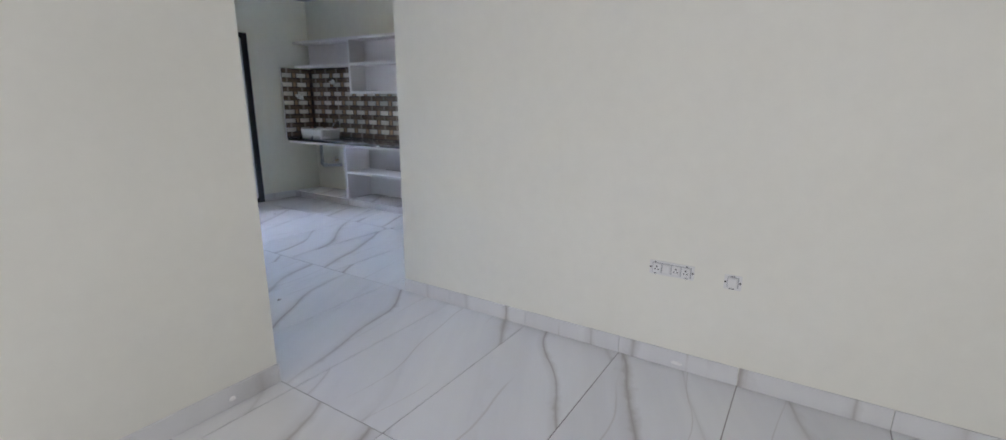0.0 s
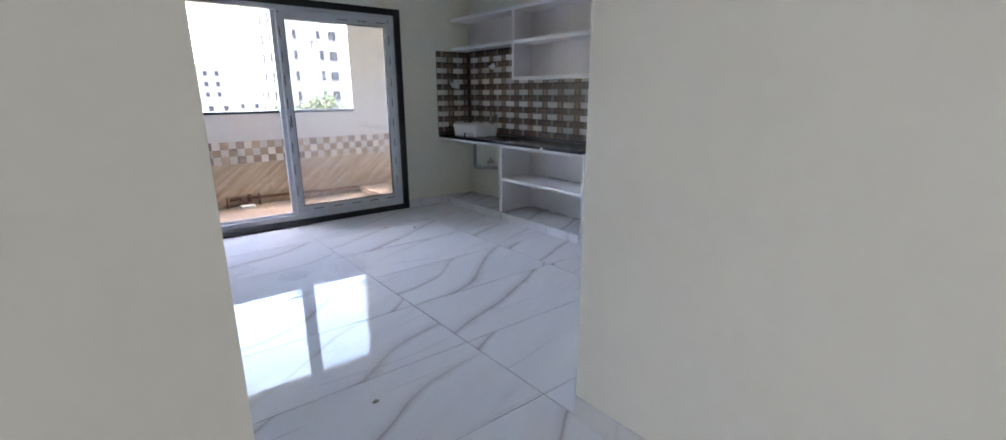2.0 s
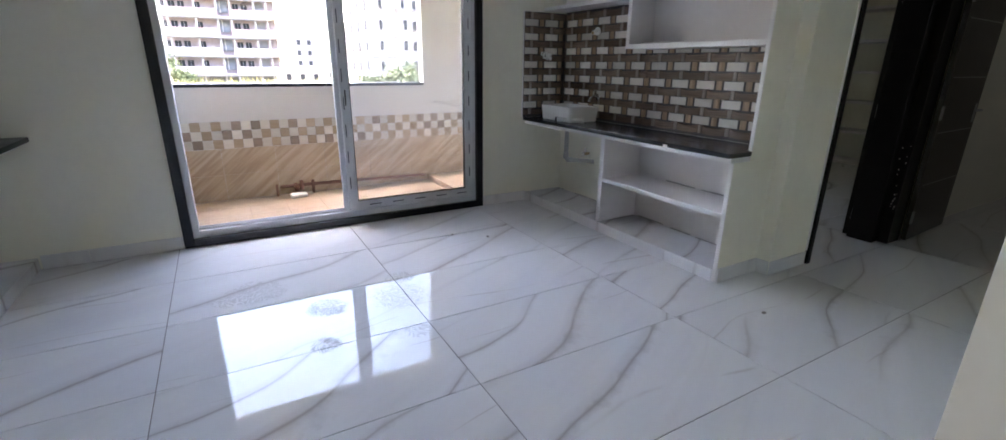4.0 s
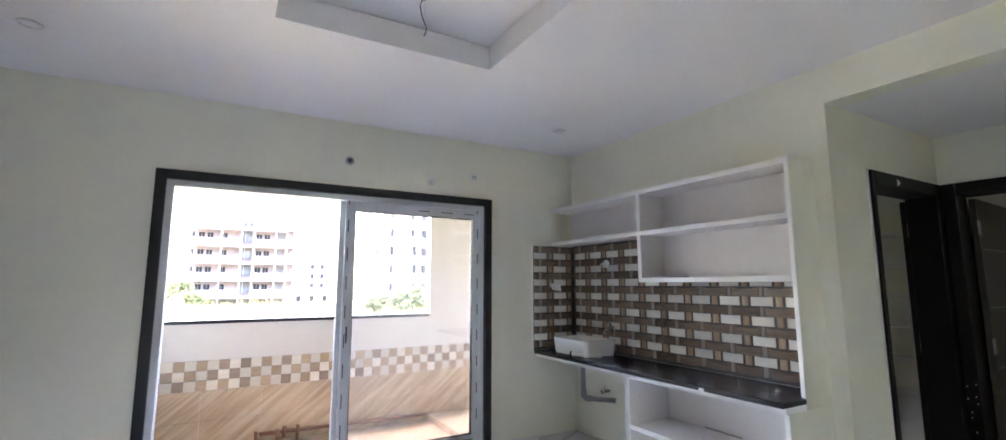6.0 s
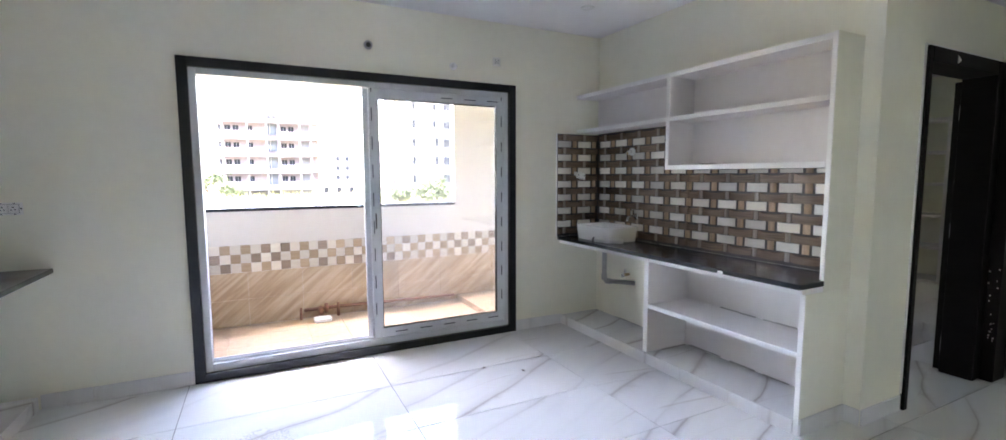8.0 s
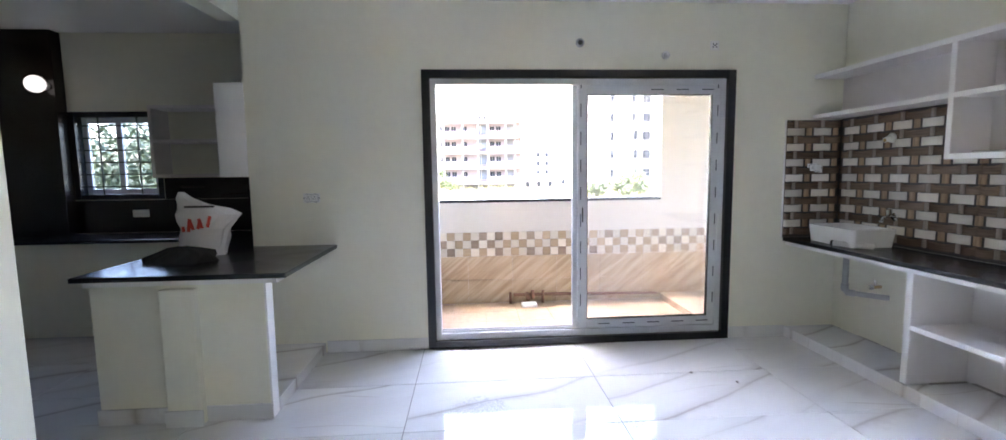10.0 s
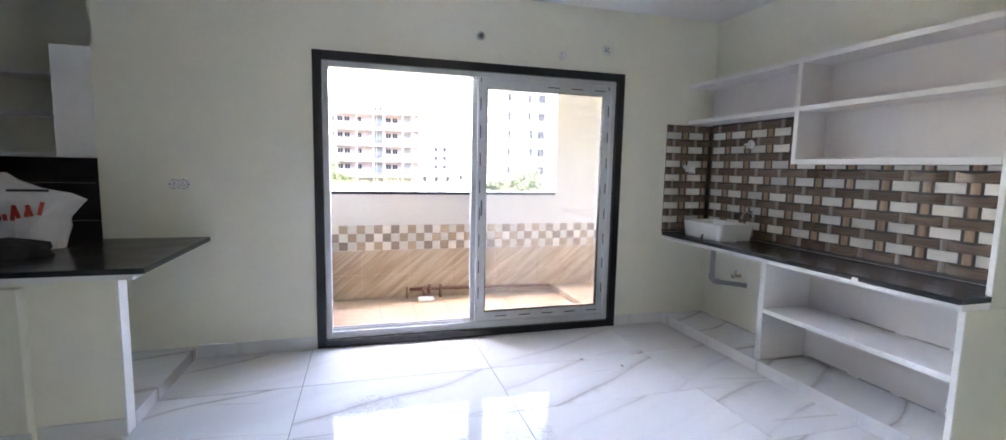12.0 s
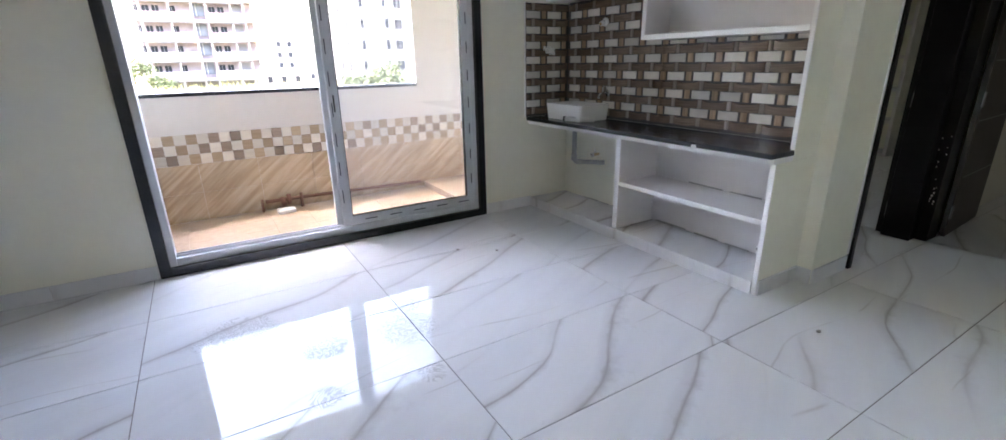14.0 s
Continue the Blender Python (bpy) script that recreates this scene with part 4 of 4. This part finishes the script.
part("pane", boxes((-2.762, -2.498, KY + 0.092, KY + 0.097, 1.268, 1.902)), TINTED, win, "blue-grey tinted pane")
part("pane", boxes((-2.432, -2.148, KY + 0.057, KY + 0.062, 1.268, 1.902)), TINTED, win, "blue-grey tinted pane")
for k in range(6):
    z = 1.29 + 0.115 * k
    part("bar", boxes((-2.81, -2.10, KY + 0.018, KY + 0.026, z, z + 0.012)), GASKET, win)
for x in (-2.63, -2.28):
    part("bar", boxes((x, x + 0.012, KY + 0.026, KY + 0.034, 1.22, 1.95)), GASKET, win)

# white carrier bag and a heap of dark cloth
def crumpled(name, rings, centre, material, parent, seed, amount, label="", nseg=28):
    """A closed crumpled body from (z, rx, ry, dx, dy) rings."""
    bm = bmesh.new()
    loops = []
    for i, (z, rx, ry, dx, dy) in enumerate(rings):
        loop = []
        for k in range(nseg):
            a = 2 * math.pi * k / nseg
            n = noise.noise(Vector((2.6 * math.cos(a) + seed, 2.6 * math.sin(a), z * 9)))
            n2 = noise.noise(Vector((7 * math.cos(a) + seed, 7 * math.sin(a), z * 26)))
            f = 1 + amount * (n + 0.5 * n2)
            loop.append(bm.verts.new((centre[0] + dx + rx * f * math.cos(a), centre[1] + dy + ry * f * math.sin(a), centre[2] + max(z + 0.02 * amount * n2 * (i > 0), 0.001))))
        loops.append(loop)
    for r0, r1 in zip(loops, loops[1:]):
        for k in range(nseg):
            bm.faces.new((r0[k], r0[(k + 1) % nseg], r1[(k + 1) % nseg], r1[k]))
    bm.faces.new(loops[0][::-1])
    bm.faces.new(loops[-1])
    return part(name, bm, material, parent, label)


BAG = paint("bag_plastic", (0.74, 0.73, 0.73), 0.08, 0.4, 0.2)
RED = mat("red_print", (0.55, 0.05, 0.03), 0.5)
CLOTH = paint("dark_cloth", (0.035, 0.034, 0.036), 0.4, 0.9, 0.5)
bag = thing("carrier_bag", "crumpled white plastic carrier bag with red and grey print", "bag", (-0.93, 5.15, 0.851))
BC = (-0.93, 5.15, 0.851)
crumpled("bag", [(0.0, 0.13, 0.10, 0, 0), (0.05, 0.145, 0.11, 0, 0), (0.12, 0.15, 0.11, 0.0, 0), (0.18, 0.155, 0.105, 0.005, 0), (0.235, 0.19, 0.10, 0.03, 0), (0.28, 0.215, 0.085, 0.05, 0), (0.315, 0.17, 0.06, 0.02, 0), (0.345, 0.10, 0.04, -0.06, 0), (0.39, 0.055, 0.03, -0.11, 0), (0.43, 0.02, 0.012, -0.13, 0)], BC, BAG, bag, 1.3, 0.16)
for x, z, tilt, length in ((-0.985, 1.0, -6, 0.035), (-0.955, 1.0, 8, 0.085), (-0.925, 1.012, -16, 0.07), (-0.895, 1.018, 16, 0.06), (-0.868, 1.022, -16, 0.065), (-0.835, 1.028, 16, 0.075)):
    bm = boxes((-0.010, 0.010, -0.0015, 0.0015, 0, length))
    bmesh.ops.transform(bm, matrix=pose(x, 5.012, z + 0.025, 0, tilt, 0), verts=bm.verts)
    part("print_mark", bm, RED, bag, "red printed mark")
part("print_band", boxes((-0.99, -0.80, 5.044, 5.047, 1.18, 1.193)), CLOTH, bag, "dark grey printed line")
heap = thing("cloth_heap", "heap of crumpled dark cloth on the worktop", "cloth", (-0.92, 4.93, 0.851))
crumpled("cloth", [(0.0, 0.22, 0.12, 0, 0), (0.03, 0.21, 0.12, 0, 0), (0.06, 0.16, 0.09, 0.02, 0), (0.085, 0.08, 0.05, 0.0, 0), (0.095, 0.02, 0.02, 0, 0)], (-0.93, 4.89, 0.851), CLOTH, heap, 5.1, 0.35)

# ---- bedroom doors ----
d2 = tagged(thing("door_2", "black-brown bedroom door standing open in its frame", "door", (4.75, PY, 0)), kind="structure")
part("jamb", boxes((4.302, 4.345, PY - 0.022, PY + 0.16, 0.0, 2.10), bevel=0.004), DOOR_WOOD, d2)
part("jamb", boxes((5.19, PX - 0.002, PY - 0.022, PY + 0.16, 0.0, 2.10), bevel=0.004), DOOR_WOOD, d2)
part("lintel", boxes((4.345, 5.19, PY - 0.022, PY + 0.16, 2.015, 2.10), bevel=0.004), DOOR_WOOD, d2)


def leaf(parent, hinge, angle, width, material, lines=True):
    """A door leaf with four grooves, hung at hinge and swung by angle (degrees from +x)."""
    m = Matrix.Translation(hinge) @ pose(0, 0, 0, 0, 0, angle)
    bm = boxes((0.0, width, -0.018, 0.018, 0.012, 2.005), bevel=0.003)
    bmesh.ops.transform(bm, matrix=m, verts=bm.verts)
    l = part("leaf", bm, material, parent, "dark laminate leaf with thin horizontal lines" if lines else "plain black-brown leaf")
    for z in (0.45, 0.85, 1.25, 1.65) if lines else ():
        for s in (-1, 1):
            bm = boxes((0.05, width - 0.02, s * 0.0185 - 0.001, s * 0.0185 + 0.001, z, z + 0.006))
            bmesh.ops.transform(bm, matrix=m, verts=bm.verts)
            part("inlay", bm, STEEL, l)
    for s in (-1, 1):
        bm = bmesh.new()
        tube(bm, [(width - 0.06, s * 0.018, 1.0), (width - 0.06, s * 0.06, 1.0), (width - 0.17, s * 0.06, 1.0)], 0.009)
        bmesh.ops.transform(bm, matrix=m, verts=bm.verts)
        part("handle", bm, STEEL, l, "brushed lever handle", smooth=True)
        bm = boxes((width - 0.08, width - 0.04, s * 0.018 - 0.004, s * 0.018 + 0.004, 0.90, 1.05), bevel=0.002)
        bmesh.ops.transform(bm, matrix=m, verts=bm.verts)
        part("escutcheon", bm, STEEL, l)
    for z in (0.2, 1.0, 1.8):
        bm = boxes((-0.012, 0.03, -0.024, -0.017, z - 0.05, z + 0.05))
        bmesh.ops.transform(bm, matrix=m, verts=bm.verts)
        part("hinge", bm, STEEL, l, "pale steel hinge")
    return l


leaf(d2, (5.215, PY + 0.184, 0), 6, 0.79, DOOR_WOOD, False)
d3 = tagged(thing("door_3", "dark bedroom door with thin pale lines, standing open", "door", (PX, 2.6, 0)), kind="structure")
part("jamb", boxes((PX - 0.022, PX + 0.16, 3.055, PY - 0.024, 0.0, 2.10), bevel=0.004), DOOR_WOOD, d3)
part("jamb", boxes((PX - 0.022, PX + 0.16, 2.13, 2.215, 0.0, 2.10), bevel=0.004), DOOR_WOOD, d3)
part("lintel", boxes((PX - 0.022, PX + 0.16, 2.215, 3.055, 2.015, 2.10), bevel=0.004), DOOR_WOOD, d3)
leaf(d3, (PX + 0.165, 3.03, 0), 3, 0.80, LEAF_WOOD)
rng = random.Random(21)
for k in range(16):
    y, z, r = rng.uniform(3.062, 3.118), rng.uniform(0.28, 0.80), rng.uniform(0.002, 0.0045)
    part("paint_speck", boxes((PX - 0.0235, PX - 0.0215, y - r, y + r, z - r, z + r * 1.6), bevel=0.0008), WHITE, d3, "dried white paint speck")
part("cement_edge", boxes((4.288, 4.301, PY - 0.008, PY - 0.0005, 0.1, 2.11), (4.288, 5.25, PY - 0.008, PY - 0.0005, 2.101, 2.112)), WHITE, d2, "ragged white cement edge")
scrap = bmesh.new()
bmesh.ops.create_cone(scrap, segments=3, radius1=0.030, radius2=0.024, depth=0.004, cap_ends=True)
bmesh.ops.transform(scrap, matrix=pose(4.64, PY - 0.0245, 2.050, 90, 90, 0), verts=scrap.verts)
part("paper_tag", scrap, WHITE, d2, "torn scrap of white paper")
ward = thing("wardrobe_shelf", "white plastered open wardrobe shelves against the bedroom wall", "shelf", (8.78, 5.3, 0))
for y0, y1 in ((4.64, 5.34), (5.38, 6.08)):
    for z in (0.02, 0.45, 0.855, 1.256, 1.66, 2.07):
        part("board", boxes((8.56, 8.998, y0, y1, z - 0.0175, z + 0.0175), bevel=0.002), SHELF_WHITE, ward)
for y in (4.60, 5.34, 6.08):
    part("side", boxes((8.55, 8.998, y, y + 0.04, 0.001, 2.10), bevel=0.002), SHELF_WHITE, ward)
tagged(part("rag", lathe([(0.10, 0), (0.09, 0.02), (0.05, 0.04), (0.01, 0.05)], (8.3, 3.1, 0.001)), CEMENT), "small grey rag on the bedroom floor", "cloth")

# ---- specks of building debris ----
def lump(name, label, x, y, z, rx, ry, rz, material, seed):
    bm = bmesh.new()
    bmesh.ops.create_icosphere(bm, subdivisions=2, radius=1.0)
    for v in bm.verts:
        v.co *= 1 + 0.35 * noise.noise(v.co * 1.7 + Vector((seed, 0, 0)))
        v.co = Vector((v.co.x * rx, v.co.y * ry, max(v.co.z, -0.4) * rz + 0.4 * rz))
    bmesh.ops.transform(bm, matrix=Matrix.Translation((x, y, z)), verts=bm.verts)
    tagged(part(name, bm, material), label, "debris")


lump("mortar_chip", "small dark mortar chip on the floor", 3.37, 2.84, 0.001, 0.014, 0.010, 0.008, CEMENT, 1)
lump("mortar_chip", "small dark mortar chip on the floor", 2.37, 4.84, 0.001, 0.012, 0.012, 0.007, CEMENT, 2)
lump("mortar_chip", "small dark mortar chip on the floor", 2.60, 4.67, 0.001, 0.010, 0.013, 0.006, CEMENT, 3)
lump("mortar_chip", "small dark mortar chip on the floor", 1.09, 2.27, 0.001, 0.015, 0.009, 0.007, CEMENT, 4)
lump("plaster_blob", "white plaster blob stuck to the skirting", 1.687, -0.26, 0.03, 0.008, 0.03, 0.012, WHITE, 5)
lump("plaster_blob", "white plaster blob stuck to the skirting", 0.26, 1.346, 0.035, 0.016, 0.008, 0.012, WHITE, 6)

# ---- outside ----
def soil():
    m = mat("dry_ground", (0.25, 0.22, 0.13), 0.95)
    p = world_pos(m)
    ln(m, ramp(m, noise_node(m, p, 0.12, 6, 0.6), [(0.35, (0.20, 0.19, 0.08)), (0.65, (0.36, 0.31, 0.2))]), bsdf(m).inputs["Base Color"])
    return m


GZ = -3.7
gm = bmesh.new()
bmesh.ops.create_grid(gm, x_segments=40, y_segments=40, size=1500)
bmesh.ops.transform(gm, matrix=Matrix.Translation((0, 1200, GZ)), verts=gm.verts)
structure("ground", gm, soil(), "dry grassy open ground")

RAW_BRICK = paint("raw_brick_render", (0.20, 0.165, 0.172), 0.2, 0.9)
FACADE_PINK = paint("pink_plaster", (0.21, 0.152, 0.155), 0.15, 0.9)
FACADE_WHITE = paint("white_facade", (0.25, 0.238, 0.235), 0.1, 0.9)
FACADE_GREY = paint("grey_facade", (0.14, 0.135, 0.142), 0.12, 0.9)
PANE = mat("dark_pane", (0.02, 0.022, 0.027), 0.7)
bsdf(PANE).inputs["Specular IOR Level"].default_value = 0.15
BLUE = paint("blue_grey_stair", (0.08, 0.085, 0.10), 0.2, 0.6)

# unfinished block: recessed walls behind slabs and parapets, a stair bay, an open ground floor
ax, ay, storey = -5.1, 100.0, 3.05
aw, ad = 16.7, 11.0
blk = thing("apartment_block", "unfinished pink and white five-storey apartment block", "building", (ax + aw / 2, ay, GZ))
low = GZ + 2.85
top = low + 4 * storey
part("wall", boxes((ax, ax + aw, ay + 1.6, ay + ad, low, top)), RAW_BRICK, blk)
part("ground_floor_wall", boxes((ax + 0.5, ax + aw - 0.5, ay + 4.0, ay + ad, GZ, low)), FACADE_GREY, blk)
BAYS = (0.0, 0.7, 4.6, 7.7, 9.7, 13.3, 15.2)
for s in range(5):
    z = low + s * storey
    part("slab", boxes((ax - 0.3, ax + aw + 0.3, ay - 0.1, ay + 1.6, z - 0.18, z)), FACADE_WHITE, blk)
    # Dark grey strip drawn in for the shadow line beneath the slab.
    part("slab_shadow_strip", boxes((ax, ax + aw - 1.4, ay + 0.05, ay + 0.3, z - 0.42, z - 0.18)), FACADE_GREY, blk)
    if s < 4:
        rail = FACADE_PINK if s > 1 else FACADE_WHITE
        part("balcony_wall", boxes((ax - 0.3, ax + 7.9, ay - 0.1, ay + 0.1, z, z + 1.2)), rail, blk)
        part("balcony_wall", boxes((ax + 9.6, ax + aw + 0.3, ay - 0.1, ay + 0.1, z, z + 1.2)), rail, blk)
        bay = part("stair_bay", boxes((ax + 8.0, ax + 9.5, ay + 1.3, ay + 1.58, z + 0.7, z + 2.6)), BLUE, blk)
        part("mullion", boxes((ax + 8.35, ax + 8.47, ay + 1.2, ay + 1.3, z + 0.7, z + 2.6)), FACADE_WHITE, bay)
        part("side_panel", boxes((ax + 13.5, ax + 15.0, ay + 1.4, ay + 1.58, z + 1.0, z + 2.5)), FACADE_GREY, blk)
        for wx in (0.35, 1.6, 2.9, 5.1, 10.7, 12.0):
            half = 0.22 if wx < 1 else 0.45
            w = part("window", boxes((ax + wx - half, ax + wx + half, ay + 1.52, ay + 1.58, z + 1.25, z + 2.2)), PANE, blk)
            part("mullion", boxes((ax + wx - 0.04, ax + wx + 0.04, ay + 1.47, ay + 1.515, z + 1.25, z + 2.2)), FACADE_GREY, w)
            part("sill", boxes((ax + wx - half - 0.1, ax + wx + half + 0.1, ay + 1.35, ay + 1.515, z + 1.12, z + 1.22)), FACADE_WHITE, w)
    foot, head = (GZ, low - 0.18) if s == 0 else (z - storey, z - 0.18)
    for px in BAYS:
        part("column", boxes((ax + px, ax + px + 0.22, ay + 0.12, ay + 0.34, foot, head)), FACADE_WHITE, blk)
part("shutter", boxes((ax + 5.2, ax + 7.6, ay + 3.85, ay + 3.98, GZ, GZ + 2.3)), BLUE, blk)
for px in (8.0, 9.0):
    tank = part("roof_tank", lathe([(0.36, 0.75), (0.42, 0.8), (0.42, 1.5), (0.34, 1.6), (0.1, 1.66)], (ax + px + 0.3, ay + 4, top), seg=14), GASKET, blk)
    part("stand", boxes((ax + px, ax + px + 0.6, ay + 3.7, ay + 4.3, top, top + 0.75)), FACADE_WHITE, tank)

# white tower with a stepped left wing
def tower(name, label, x, y, w, d, floors, cols, material, turn=0.0, sides=2):
    t = thing(name, label, "building", (x, y, GZ))
    m = Matrix.Translation((x, y, GZ)) @ pose(0, 0, 0, 0, 0, turn)
    def put(n, bm, mm, par, tag=""):
        bmesh.ops.transform(bm, matrix=m, verts=bm.verts)
        return part(n, bm, mm, par, tag)
    half = 0.28 if isinstance(cols, tuple) else 0.5
    put("wall", boxes((0, w, 0, d, 0, floors * 3.0 + 0.9)), material, t)
    put("roof", boxes((-0.3, w + 0.3, -0.3, d + 0.3, floors * 3.0 + 0.9, floors * 3.0 + 1.1)), material, t)
    for s in range(floors):
        z = s * 3.0
        put("band", boxes((-0.12, w + 0.12, -0.12, d + 0.12, z + 2.8, z + 2.98)), FACADE_GREY, t)
        for cx in (cols if isinstance(cols, tuple) else [w * (c + 0.5) / cols for c in range(cols)]):
            wd = put("window", boxes((cx - half, cx + half, -0.06, 0.04, z + 0.95, z + 2.25)), PANE, t)
            put("sill", boxes((cx - half - 0.1, cx + half + 0.1, -0.35, 0.0, z + 0.80, z + 0.93)), FACADE_GREY, wd)
        for c in range(sides):
            cy = d * (c + 0.5) / sides
            wd = put("window", boxes((-0.06, 0.04, cy - 0.6, cy + 0.6, z + 0.95, z + 2.25)), PANE, t)
            put("sill", boxes((-0.35, 0.0, cy - 0.75, cy + 0.75, z + 0.80, z + 0.93)), FACADE_GREY, wd)
    return t


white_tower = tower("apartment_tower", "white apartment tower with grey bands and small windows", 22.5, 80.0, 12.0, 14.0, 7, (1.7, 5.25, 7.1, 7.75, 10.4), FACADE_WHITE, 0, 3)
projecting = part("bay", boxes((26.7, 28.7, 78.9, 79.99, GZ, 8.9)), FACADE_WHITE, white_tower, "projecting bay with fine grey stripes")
part("bay_roof", boxes((26.4, 29.0, 78.6, 79.99, 8.9, 9.25)), FACADE_GREY, projecting)
for k in range(30):
    z = GZ + 0.6 + 0.4 * k
    for x0, x1 in ((26.75, 27.3), (28.15, 28.65)):
        part("stripe", boxes((x0, x1, 78.86, 78.9, z, z + 0.14)), FACADE_GREY, projecting)
for k in range(4):
    part("bay_window", boxes((27.4, 28.05, 78.85, 78.9, GZ + 3 * k + 0.85, GZ + 3 * k + 2.35)), PANE, projecting)
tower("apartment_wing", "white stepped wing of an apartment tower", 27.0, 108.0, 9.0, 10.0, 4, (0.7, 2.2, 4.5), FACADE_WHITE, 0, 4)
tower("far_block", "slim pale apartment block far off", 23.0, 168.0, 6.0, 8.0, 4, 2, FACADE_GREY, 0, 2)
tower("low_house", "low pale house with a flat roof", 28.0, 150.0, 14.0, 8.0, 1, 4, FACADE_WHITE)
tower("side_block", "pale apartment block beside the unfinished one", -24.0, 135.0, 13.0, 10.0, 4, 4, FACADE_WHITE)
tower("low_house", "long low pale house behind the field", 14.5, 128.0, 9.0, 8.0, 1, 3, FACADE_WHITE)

FOLIAGE = mat("foliage", (0.07, 0.11, 0.03), 0.7)
_rp = FOLIAGE.node_tree.nodes.new("ShaderNodeNewGeometry").outputs["Random Per Island"]
ln(FOLIAGE, ramp(FOLIAGE, _rp, [(0.0, (0.04, 0.055, 0.02)), (1.0, (0.10, 0.12, 0.055))]), bsdf(FOLIAGE).inputs["Base Color"])
STRAW = mat("dry_grass", (0.3, 0.27, 0.12), 0.85)
_rq = STRAW.node_tree.nodes.new("ShaderNodeNewGeometry").outputs["Random Per Island"]
ln(STRAW, ramp(STRAW, _rq, [(0.0, (0.16, 0.19, 0.06)), (0.5, (0.30, 0.28, 0.12)), (1.0, (0.42, 0.36, 0.2))]), bsdf(STRAW).inputs["Base Color"])
BARK = paint("bark", (0.14, 0.10, 0.07), 0.3, 0.9)

rng = random.Random(11)
verts, faces = [], []
for k in range(14000):
    y = 26 + 70 * rng.random() ** 1.5
    x = 1 + (y - 1.7) * math.tan(radians(rng.uniform(-9, 27)))
    clump = noise.noise(Vector((x * 0.12, y * 0.12, 0)))
    h = (1.5 + 1.0 * rng.random()) * (1 + 0.5 * clump)
    a = rng.uniform(0, math.pi)
    w = 0.10 + 0.0015 * y
    lx, ly = 0.35 * h * rng.uniform(-1, 1), 0.35 * h * rng.uniform(-1, 1)
    n = len(verts)
    verts += [(x - w * math.cos(a), y - w * math.sin(a), GZ), (x + w * math.cos(a), y + w * math.sin(a), GZ), (x + lx, y + ly, GZ + h)]
    faces.append((n, n + 1, n + 2))
gr = bpy.data.meshes.new("tall_grass")
gr.from_pydata(verts, [], faces)
gr.materials.append(STRAW)
tagged(new("tall_grass", gr), "tall dry yellow-green grass on the open ground", "grass", "", "stuff")


def tree(x, y, h, spread, seed, leaf_size=0.22, leaves=1500):
    r = random.Random(seed)
    t = thing("tree", "small leafy green tree on the open ground", "tree", (x, y, GZ), "trees outside")
    bm = bmesh.new()
    tube(bm, [(x, y, GZ), (x + 0.1, y, GZ + h * 0.3), (x, y + 0.1, GZ + h * 0.6)], 0.12, 8)
    tips = []
    for k in range(6):
        a = 2 * math.pi * k / 6 + r.random()
        tip = (x + spread * 0.6 * math.cos(a), y + spread * 0.6 * math.sin(a), GZ + h * r.uniform(0.6, 0.95))
        tube(bm, [(x, y, GZ + h * 0.4), tip], 0.05, 6)
        tips.append(tip)
    part("trunk", bm, BARK, t)
    vs, fs = [], []
    for k in range(leaves):
        c = r.choice(tips)
        d = Vector((r.gauss(0, 1), r.gauss(0, 1), r.gauss(0, 0.8))) * spread * 0.28
        p = Vector(c) + d
        u = Vector((r.uniform(-1, 1), r.uniform(-1, 1), r.uniform(-1, 1))).normalized() * leaf_size
        v = u.cross(Vector((r.uniform(-1, 1), r.uniform(-1, 1), r.uniform(-1, 1)))).normalized() * leaf_size * 0.5
        n = len(vs)
        vs += [p - u, p + v, p + u, p - v]
        fs.append((n, n + 1, n + 2, n + 3))
    me = bpy.data.meshes.new("crown")
    me.from_pydata(vs, [], fs)
    me.materials.append(FOLIAGE)
    ob = new("crown", me)
    ob.parent = t
    ob.matrix_parent_inverse = t.matrix_world.inverted()


tree(20.0, 60, 4.2, 1.7, 1)
tree(21.9, 62, 4.4, 1.6, 2)
tree(17.0, 62, 3.2, 1.3, 6)
tree(-6.6, 95, 6.0, 2.4, 3)
tree(-3.4, 94, 3.6, 1.8, 4)
tree(-5.2, 11.3, 6.1, 2.0, 7, 0.08, 6000)
tree(-6.9, 12.6, 6.3, 2.2, 8, 0.08, 6000)
tree(-3.9, 11.9, 5.9, 1.8, 9, 0.08, 6000)

# ---- floor tiles ----
floor = structure("floor", boxes((-3.74, 9.14, -3.14, 6.64, -0.12, -0.003)), GROUT, "polished white marble-look floor tiles with grey veins")
tile_mesh = finish(boxes((-0.5976, 0.5976, -0.2976, 0.2976, -0.010, 0.0)), "floor_tile", MARBLE)
for i in range(-5, 7):
    for j in range(-12, 5):
        cx, cy = 1.70 + 1.2 * i + 0.6, 3.65 + 0.6 * j + 0.3
        if cx > 9.2 or cy > 6.7 or (cy > DW + 0.3 and 0.3 < cx < 3.9):
            continue
        ob = new("floor_tile", tile_mesh)
        ob.parent = floor
        ob.location = (cx, cy, 0)
